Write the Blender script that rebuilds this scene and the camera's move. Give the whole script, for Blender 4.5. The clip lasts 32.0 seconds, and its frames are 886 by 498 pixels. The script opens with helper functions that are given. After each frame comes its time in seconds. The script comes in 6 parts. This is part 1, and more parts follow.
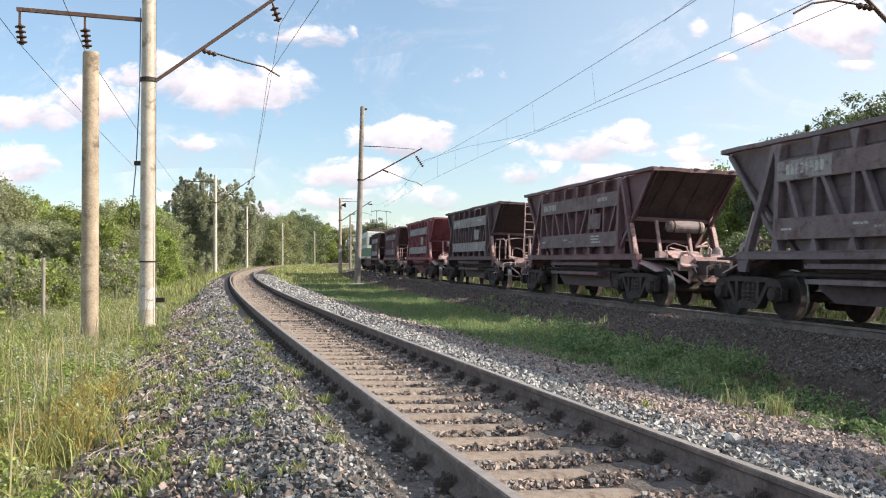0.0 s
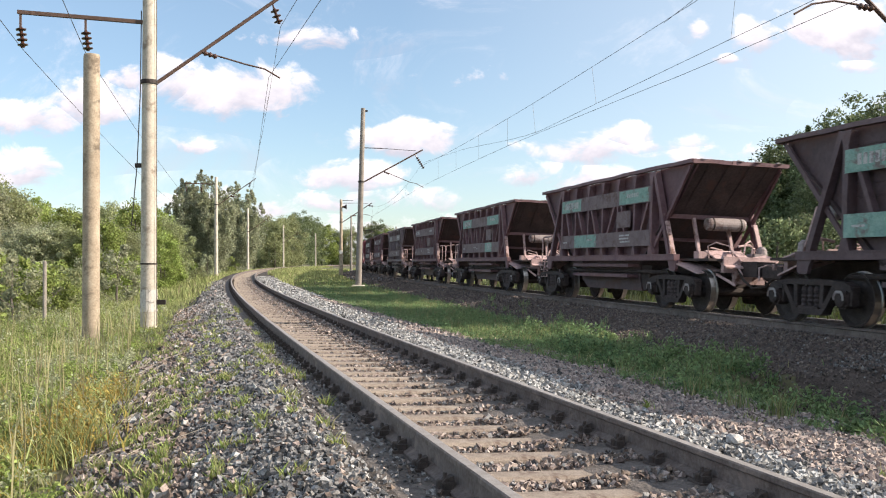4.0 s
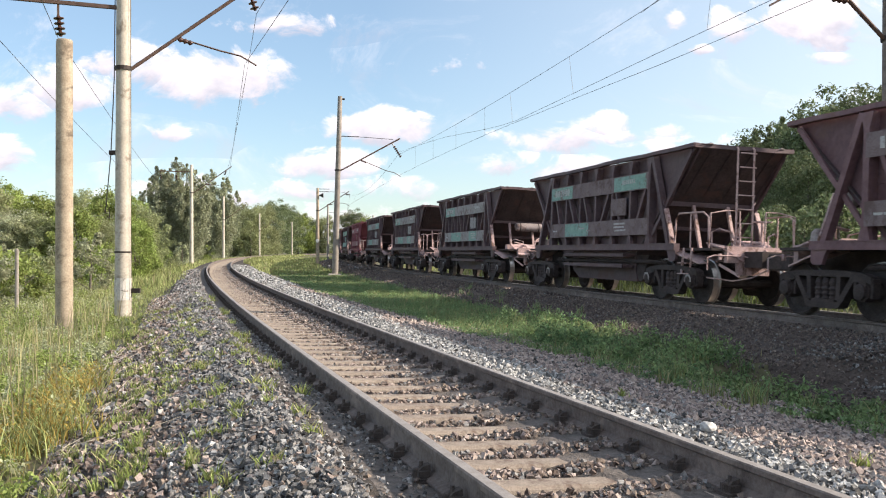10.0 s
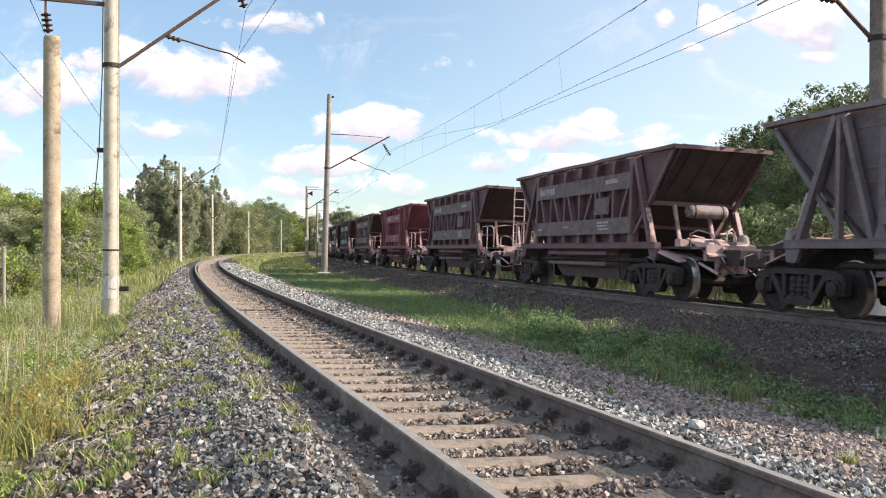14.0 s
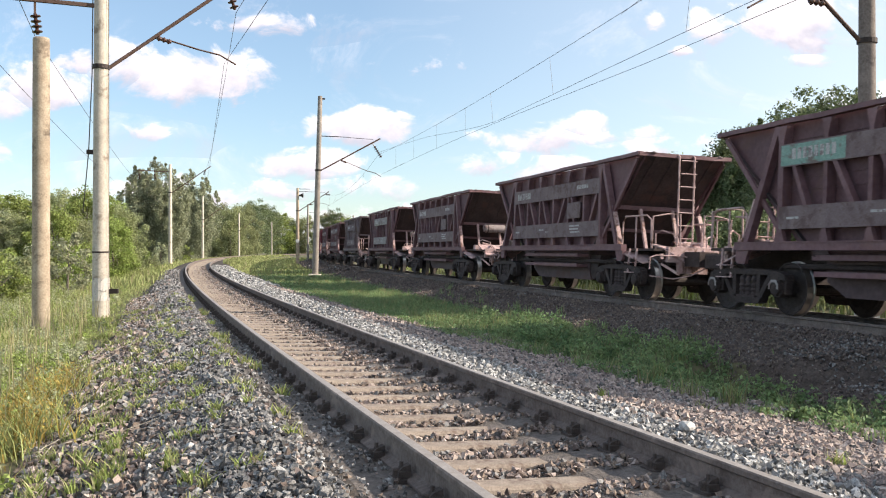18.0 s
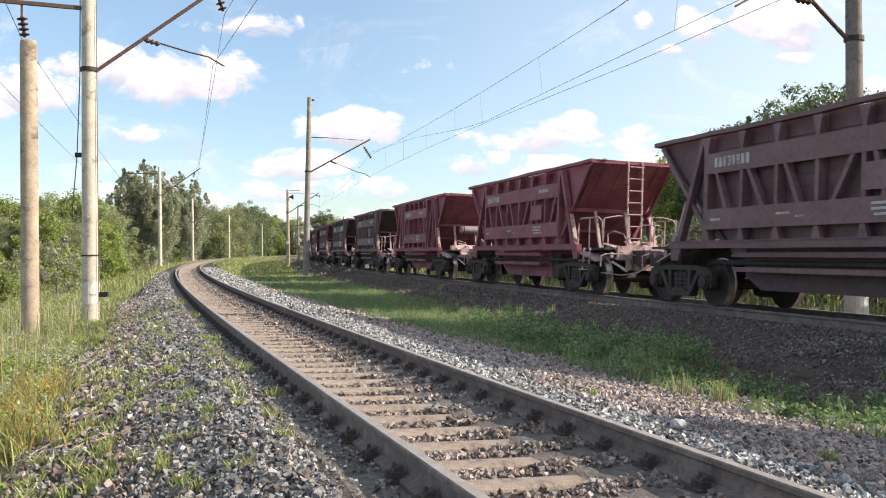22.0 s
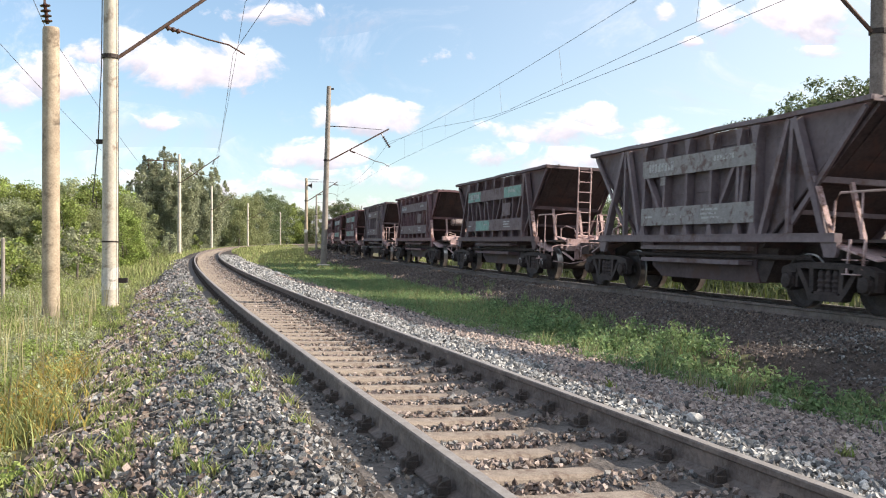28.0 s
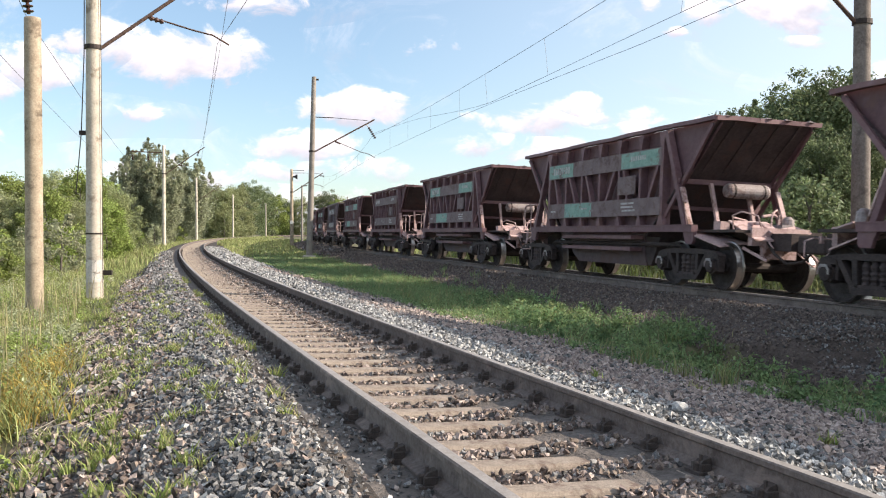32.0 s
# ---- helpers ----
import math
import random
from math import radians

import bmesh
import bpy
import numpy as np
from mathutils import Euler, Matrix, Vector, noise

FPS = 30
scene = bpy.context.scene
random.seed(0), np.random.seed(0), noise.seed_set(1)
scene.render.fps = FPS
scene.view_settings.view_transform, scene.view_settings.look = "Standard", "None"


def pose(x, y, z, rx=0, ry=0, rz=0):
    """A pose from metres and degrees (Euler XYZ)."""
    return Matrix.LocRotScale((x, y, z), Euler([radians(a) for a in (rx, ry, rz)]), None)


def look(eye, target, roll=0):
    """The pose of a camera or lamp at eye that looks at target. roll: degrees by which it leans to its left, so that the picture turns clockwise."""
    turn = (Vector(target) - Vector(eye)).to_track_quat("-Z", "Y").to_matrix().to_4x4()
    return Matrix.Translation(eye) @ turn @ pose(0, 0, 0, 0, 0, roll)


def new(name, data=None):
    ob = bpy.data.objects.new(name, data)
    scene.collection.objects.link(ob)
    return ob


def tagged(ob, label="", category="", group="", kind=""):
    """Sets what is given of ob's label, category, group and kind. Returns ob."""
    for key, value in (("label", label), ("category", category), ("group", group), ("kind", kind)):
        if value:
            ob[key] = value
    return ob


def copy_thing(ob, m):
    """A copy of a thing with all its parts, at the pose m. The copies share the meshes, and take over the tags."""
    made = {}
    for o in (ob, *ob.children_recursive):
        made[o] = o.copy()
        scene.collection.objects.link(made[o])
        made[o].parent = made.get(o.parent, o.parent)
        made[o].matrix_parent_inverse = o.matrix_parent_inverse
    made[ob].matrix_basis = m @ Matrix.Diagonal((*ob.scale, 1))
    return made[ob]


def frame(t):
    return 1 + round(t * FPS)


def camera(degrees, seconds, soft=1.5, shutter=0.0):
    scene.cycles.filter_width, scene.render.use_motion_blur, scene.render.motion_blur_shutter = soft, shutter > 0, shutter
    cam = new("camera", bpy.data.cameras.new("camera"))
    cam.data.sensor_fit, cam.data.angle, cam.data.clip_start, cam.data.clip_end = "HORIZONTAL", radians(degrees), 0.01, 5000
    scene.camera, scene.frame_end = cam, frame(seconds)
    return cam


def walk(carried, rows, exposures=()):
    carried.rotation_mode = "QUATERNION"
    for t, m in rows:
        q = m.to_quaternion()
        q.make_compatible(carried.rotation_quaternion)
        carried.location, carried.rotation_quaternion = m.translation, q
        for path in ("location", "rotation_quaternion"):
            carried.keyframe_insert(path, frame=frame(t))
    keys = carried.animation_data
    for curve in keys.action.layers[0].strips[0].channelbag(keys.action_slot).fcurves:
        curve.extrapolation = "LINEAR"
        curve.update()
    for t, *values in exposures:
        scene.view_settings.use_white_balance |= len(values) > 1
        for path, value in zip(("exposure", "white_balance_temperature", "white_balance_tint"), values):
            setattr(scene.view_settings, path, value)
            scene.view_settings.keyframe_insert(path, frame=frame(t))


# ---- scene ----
import itertools

# ---- camera: carried by hand on one spot, slowly turning to the right ----
EYE = (0.0, 0.0, 1.6)
CAM_ROWS = [
    (0, 90.699, -0.000, -0.000), (0.5, 90.634, -0.283, -0.118), (1, 90.645, -0.174, -0.082), (1.5, 90.546, 0.085, -0.003),
    (2, 90.503, 0.082, 0.004), (2.5, 90.564, -0.093, 0.020), (3, 90.725, 0.010, 0.073), (3.5, 90.827, 0.223, 0.096),
    (5.5, 90.588, -0.409, -0.197), (6, 90.565, -0.320, -0.328), (6.5, 90.457, -0.001, -0.385), (7, 90.380, 0.127, -0.403),
    (7.5, 90.295, -0.131, -0.518), (8, 90.248, -0.276, -0.833), (8.5, 90.229, -0.160, -1.074), (9, 90.180, 0.168, -1.151),
    (9.5, 90.171, 0.235, -1.255), (10, 90.097, -0.015, -1.403), (10.5, 90.066, -0.251, -1.434), (11, 90.075, -0.236, -1.458),
    (11.5, 90.131, 0.014, -1.648), (12, 90.152, 0.225, -1.699), (12.5, 90.129, 0.330, -1.757), (13, 90.120, 0.216, -1.867),
    (13.5, 90.058, -0.028, -2.016), (14, 89.985, -0.065, -2.076), (14.5, 89.969, 0.060, -2.133), (16.5, 90.132, -0.430, -2.373),
    (17, 90.143, -0.209, -2.426), (17.5, 90.111, -0.030, -2.511), (18, 90.112, -0.040, -2.645), (18.5, 90.169, 0.040, -2.822),
    (19, 90.199, 0.061, -2.931), (19.5, 90.257, -0.058, -2.962), (20, 90.303, 0.069, -3.031), (20.5, 90.282, 0.205, -3.109),
    (21, 90.240, 0.312, -3.156), (21.5, 90.171, 0.361, -3.203), (22, 90.130, 0.449, -3.231), (22.5, 89.988, 0.504, -3.185),
    (23, 89.952, 0.352, -2.955), (23.5, 89.963, 0.026, -2.726), (24, 89.889, -0.091, -2.492), (24.5, 89.884, -0.023, -2.258),
    (25, 89.817, 0.035, -2.113), (25.5, 89.793, -0.065, -2.000), (27.5, 89.575, -0.123, -2.055), (28, 89.515, -0.244, -2.117),
    (28.5, 89.478, -0.358, -2.213), (29, 89.490, -0.410, -2.330), (29.5, 89.437, -0.393, -2.417), (30, 89.357, -0.295, -2.468),
    (30.5, 89.228, -0.301, -2.530), (31, 89.116, -0.053, -2.616), (31.5, 89.045, 0.141, -2.686), (32, 88.937, -0.044, -3.002),
]
cam = camera(52.2, 32.0, soft=1.1, shutter=0.08)
walk(cam, [(t, pose(*EYE, rx, ry, rz)) for t, rx, ry, rz in CAM_ROWS],
     [(0, 0.66, 6730, 15), (6, 0.70, 6730, 15), (14, 0.73, 6730, 15), (32, 0.77, 6730, 15)])

# ---- light: low afternoon sun from the right, blue sky with cumulus ----
SUN_AZ, SUN_EL = radians(96.0), radians(27.3)   # clockwise from +y
sun_way = Vector((math.sin(SUN_AZ) * math.cos(SUN_EL), math.cos(SUN_AZ) * math.cos(SUN_EL), math.sin(SUN_EL)))
sun = new("sun", bpy.data.lights.new("sun", "SUN"))
sun.data.energy, sun.data.angle, sun.data.color = 5.0, radians(0.53), (1.0, 0.91, 0.77)
sun.matrix_world = look((0, 0, 0), -sun_way)


def node(tree, kind, **values):
    n = tree.nodes.new(kind)
    for key, value in values.items():
        n.inputs[key.replace("_", " ")].default_value = value
    return n


def calc(tree, op, a, b=None, c=None):
    n = tree.nodes.new("ShaderNodeMath")
    n.operation = op
    for slot, value in zip(n.inputs, (a, b, c)):
        if value is None:
            continue
        if isinstance(value, (int, float)):
            slot.default_value = value
        else:
            tree.links.new(value, slot)
    return n.outputs[0]


def ramp(tree, fac, stops, smooth=False):
    n = tree.nodes.new("ShaderNodeValToRGB")
    if smooth:
        n.color_ramp.interpolation = "EASE"
    el = n.color_ramp.elements
    while len(el) < len(stops):
        el.new(0.5)
    for e, (at, col) in zip(el, stops):
        e.position, e.color = at, (*col, 1) if len(col) == 3 else col
    tree.links.new(fac, n.inputs[0])
    return n.outputs[0]


def blend(tree, fac, a, b, mode="MIX"):
    n = tree.nodes.new("ShaderNodeMix")
    n.data_type, n.blend_type = "RGBA", mode
    for slot, value in ((n.inputs[0], fac), (n.inputs[6], a), (n.inputs[7], b)):
        if isinstance(value, (int, float)):
            slot.default_value = value
        elif isinstance(value, tuple):
            slot.default_value = (*value, 1)
        else:
            tree.links.new(value, slot)
    return n.outputs[2]


# clouds by bearing: tangent right, tangent up, half width, half height, strength
CLOUDS = [(-0.225, 0.192, 0.092, 0.036, 1.0), (-0.300, 0.203, 0.045, 0.028, 0.9), (-0.452, 0.160, 0.055, 0.026, 1.0),
          (-0.395, 0.178, 0.060, 0.026, 0.9), (-0.352, 0.208, 0.024, 0.017, 0.9), (-0.478, 0.105, 0.062, 0.028, 0.9),
          (-0.040, 0.137, 0.062, 0.022, 0.95), (-0.100, 0.095, 0.066, 0.020, 0.95), (-0.060, 0.070, 0.110, 0.016, 0.5),
          (0.160, 0.127, 0.056, 0.022, 0.95), (0.200, 0.140, 0.046, 0.015, 0.9), (0.150, 0.095, 0.090, 0.016, 0.5), (0.280, 0.118, 0.080, 0.016, 0.5),
          (0.445, 0.262, 0.085, 0.042, 0.95), (0.350, 0.250, 0.040, 0.020, 0.7), (0.283, 0.258, 0.016, 0.012, 0.75),
          (0.312, 0.225, 0.014, 0.006, 0.6), (0.450, 0.215, 0.050, 0.008, 0.55), (-0.150, 0.250, 0.060, 0.012, 0.35),
          (0.02, 0.205, 0.05, 0.01, 0.3), (0.56, 0.16, 0.1, 0.03, 0.7), (0.33, 0.10, 0.16, 0.02, 0.45), (0.22, 0.128, 0.12, 0.012, 0.5), (-0.6, 0.2, 0.08, 0.04, 0.9),
          (0.0, 0.03, 0.5, 0.02, 0.3), (-0.26, 0.06, 0.1, 0.02, 0.5), (-0.3, 0.13, 0.04, 0.01, 0.3)]

world = bpy.data.worlds.new("sky")
scene.world = world
world.use_nodes = True
wt = world.node_tree
wt.nodes.clear()
sky = wt.nodes.new("ShaderNodeTexSky")
sky.sky_type, sky.sun_disc = "NISHITA", False
sky.sun_elevation, sky.sun_rotation = SUN_EL, SUN_AZ
sky.air_density, sky.dust_density, sky.ozone_density, sky.altitude = 1.0, 0.55, 1.5, 100
where = wt.nodes.new("ShaderNodeTexCoord")
split = wt.nodes.new("ShaderNodeSeparateXYZ")
wt.links.new(where.outputs["Generated"], split.inputs[0])
wx, wy, wz = split.outputs
ahead = calc(wt, "MAXIMUM", wy, 0.05)
cu, cv = calc(wt, "DIVIDE", wx, ahead), calc(wt, "DIVIDE", wz, ahead)
flat = wt.nodes.new("ShaderNodeCombineXYZ")
wt.links.new(cu, flat.inputs[0])
wt.links.new(calc(wt, "MULTIPLY", cv, 1.5), flat.inputs[1])
puff = node(wt, "ShaderNodeTexNoise", Scale=17.0, Detail=8.0, Roughness=0.6, Distortion=0.35)
wt.links.new(flat.outputs[0], puff.inputs["Vector"])
cover = rise = None
for u0, v0, a, b, power in CLOUDS:
    a, b = a * 1.06, b * 1.1
    du = calc(wt, "DIVIDE", calc(wt, "SUBTRACT", cu, u0), a)
    dv = calc(wt, "DIVIDE", calc(wt, "SUBTRACT", cv, v0), b)
    e = calc(wt, "ADD", calc(wt, "MULTIPLY", du, du), calc(wt, "MULTIPLY", dv, dv))
    here = calc(wt, "MULTIPLY", calc(wt, "SUBTRACT", 1.0, e), power)
    here = calc(wt, "MAXIMUM", here, -1.5)
    if cover is None:
        cover, rise = here, dv
    else:
        more = calc(wt, "GREATER_THAN", here, cover)
        rise = calc(wt, "ADD", rise, calc(wt, "MULTIPLY", more, calc(wt, "SUBTRACT", dv, rise)))
        cover = calc(wt, "SMOOTH_MAX", cover, here, 0.25)
lumps = calc(wt, "MULTIPLY", calc(wt, "SUBTRACT", puff.outputs[0], 0.5), 3.4)
dens = calc(wt, "ADD", cover, lumps)
seen = wt.nodes.new("ShaderNodeMapRange")
seen.interpolation_type = "SMOOTHSTEP"
for slot, value in zip(seen.inputs[1:5], (0.08, 0.72, 0.0, 0.97)):
    slot.default_value = value
wt.links.new(dens, seen.inputs[0])
# elsewhere, unseen scattered clouds, added to lift the shade
all_round = node(wt, "ShaderNodeTexNoise", Scale=3.2, Detail=7.0, Roughness=0.58)
wt.links.new(where.outputs["Generated"], all_round.inputs["Vector"])
rest = ramp(wt, all_round.outputs[0], [(0.485, (0, 0, 0)), (0.64, (0.95, 0.95, 0.95))], True)
front = wt.nodes.new("ShaderNodeMapRange")
for slot, value in zip(front.inputs[1:5], (0.45, 0.7, 1.0, 0.0)):
    slot.default_value = value
wt.links.new(wy, front.inputs[0])
cloud = calc(wt, "MAXIMUM", seen.outputs[0], calc(wt, "MULTIPLY", rest, front.outputs[0]))
up = wt.nodes.new("ShaderNodeMapRange")
for slot, value in zip(up.inputs[1:5], (0.0, 0.02, 0.0, 1.0)):
    slot.default_value = value
wt.links.new(wz, up.inputs[0])
veil = node(wt, "ShaderNodeTexNoise", Scale=6.0, Detail=9.0, Roughness=0.68, Distortion=0.8)
wt.links.new(flat.outputs[0], veil.inputs["Vector"])
thin = ramp(wt, veil.outputs[0], [(0.5, (0, 0, 0)), (0.74, (0.42, 0.42, 0.42))], True)
cloud = calc(wt, "MAXIMUM", cloud, calc(wt, "MULTIPLY", thin, calc(wt, "SUBTRACT", 1.0, front.outputs[0])))
cloud = calc(wt, "MULTIPLY", cloud, up.outputs[0])
shade = node(wt, "ShaderNodeTexNoise", Scale=26.0, Detail=6.0, Roughness=0.55)
wt.links.new(flat.outputs[0], shade.inputs["Vector"])
lit = calc(wt, "ADD", calc(wt, "MULTIPLY", calc(wt, "ADD", rise, calc(wt, "MULTIPLY", lumps, 0.5)), 0.30), calc(wt, "MULTIPLY", shade.outputs[0], 0.7))
white = ramp(wt, lit, [(0.10, (4.15, 4.15, 4.75)), (0.55, (7.4, 7.2, 7.4))])
# unseen clouds are made whiter than those in view, as fill light
white = blend(wt, front.outputs[0], white, (8.2, 8.2, 8.3))
glare = wt.nodes.new("ShaderNodeMapRange")   # whiter air towards the sun
for slot, value in zip(glare.inputs[1:5], (-0.05, 0.5, 0.0, 0.42)):
    slot.default_value = value
wt.links.new(cu, glare.inputs[0])
tint = blend(wt, 1.0, blend(wt, glare.outputs[0], blend(wt, 0.16, sky.outputs[0], (4.6, 6.2, 7.4)), (6.9, 7.0, 7.0)), (0.89, 0.97, 1.0), "MULTIPLY")
both = blend(wt, cloud, tint, white)
bg = node(wt, "ShaderNodeBackground", Strength=0.111)
wt.links.new(both, bg.inputs[0])
wt.links.new(bg.outputs[0], wt.nodes.new("ShaderNodeOutputWorld").inputs[0])


# ---- materials ----
def material(name, dark, light, rough=0.8, scale=6.0, metal=0.0, bump=0.3, fine=8.0, spots=None, spot_scale=1.5, spot_amount=0.5,
             per_object=0.0, per_island=0.0, through_light=0.0, bump_far=0.02, gloss=0.3):
    """A surface with colour varied at two scales, spots of wear and fine relief; sizes in metres of the world."""
    m = bpy.data.materials.new(name)
    m.use_nodes = True
    t = m.node_tree
    b = t.nodes["Principled BSDF"]
    b.inputs["Roughness"].default_value, b.inputs["Metallic"].default_value = rough, metal
    b.inputs["Specular IOR Level"].default_value = gloss
    co = t.nodes.new("ShaderNodeTexCoord")
    n1 = node(t, "ShaderNodeTexNoise", Scale=scale, Detail=6.0, Roughness=0.65)
    n2 = node(t, "ShaderNodeTexNoise", Scale=scale * fine, Detail=4.0, Roughness=0.6)
    for n in (n1, n2):
        t.links.new(co.outputs["Object"], n.inputs["Vector"])
    f = calc(t, "ADD", calc(t, "MULTIPLY", n1.outputs[0], 0.6), calc(t, "MULTIPLY", n2.outputs[0], 0.4))
    col = ramp(t, f, [(0.36, dark), (0.64, light)])
    if spots:
        n3 = node(t, "ShaderNodeTexNoise", Scale=spot_scale, Detail=7.0, Roughness=0.7, Distortion=0.4)
        t.links.new(co.outputs["Object"], n3.inputs["Vector"])
        lo = 0.62 - 0.2 * spot_amount
        col = blend(t, ramp(t, n3.outputs[0], [(lo, (0, 0, 0)), (lo + 0.1, (1, 1, 1))]), col, spots)
    for amount, which in ((per_object, "ob"), (per_island, "is")):
        if amount:
            rnd = t.nodes.new("ShaderNodeObjectInfo").outputs["Random"] if which == "ob" else t.nodes.new("ShaderNodeNewGeometry").outputs["Random Per Island"]
            hsv = t.nodes.new("ShaderNodeHueSaturation")
            t.links.new(calc(t, "ADD", calc(t, "MULTIPLY", rnd, 2 * amount), 1 - amount), hsv.inputs["Value"])
            t.links.new(calc(t, "ADD", calc(t, "MULTIPLY", rnd, 0.06 * amount), 0.5 - 0.03 * amount), hsv.inputs["Hue"])
            t.links.new(col, hsv.inputs["Color"])
            col = hsv.outputs[0]
    t.links.new(col, b.inputs["Base Color"])
    if bump:
        bp = node(t, "ShaderNodeBump", Strength=bump, Distance=bump_far)
        t.links.new(f, bp.inputs["Height"])
        t.links.new(bp.outputs[0], b.inputs["Normal"])
    if through_light:
        tr = t.nodes.new("ShaderNodeBsdfTranslucent")
        t.links.new(col, tr.inputs[0])
        mix = t.nodes.new("ShaderNodeMixShader")
        mix.inputs[0].default_value = through_light
        t.links.new(b.outputs[0], mix.inputs[1])
        t.links.new(tr.outputs[0], mix.inputs[2])
        t.links.new(mix.outputs[0], t.nodes["Material Output"].inputs[0])
    return m


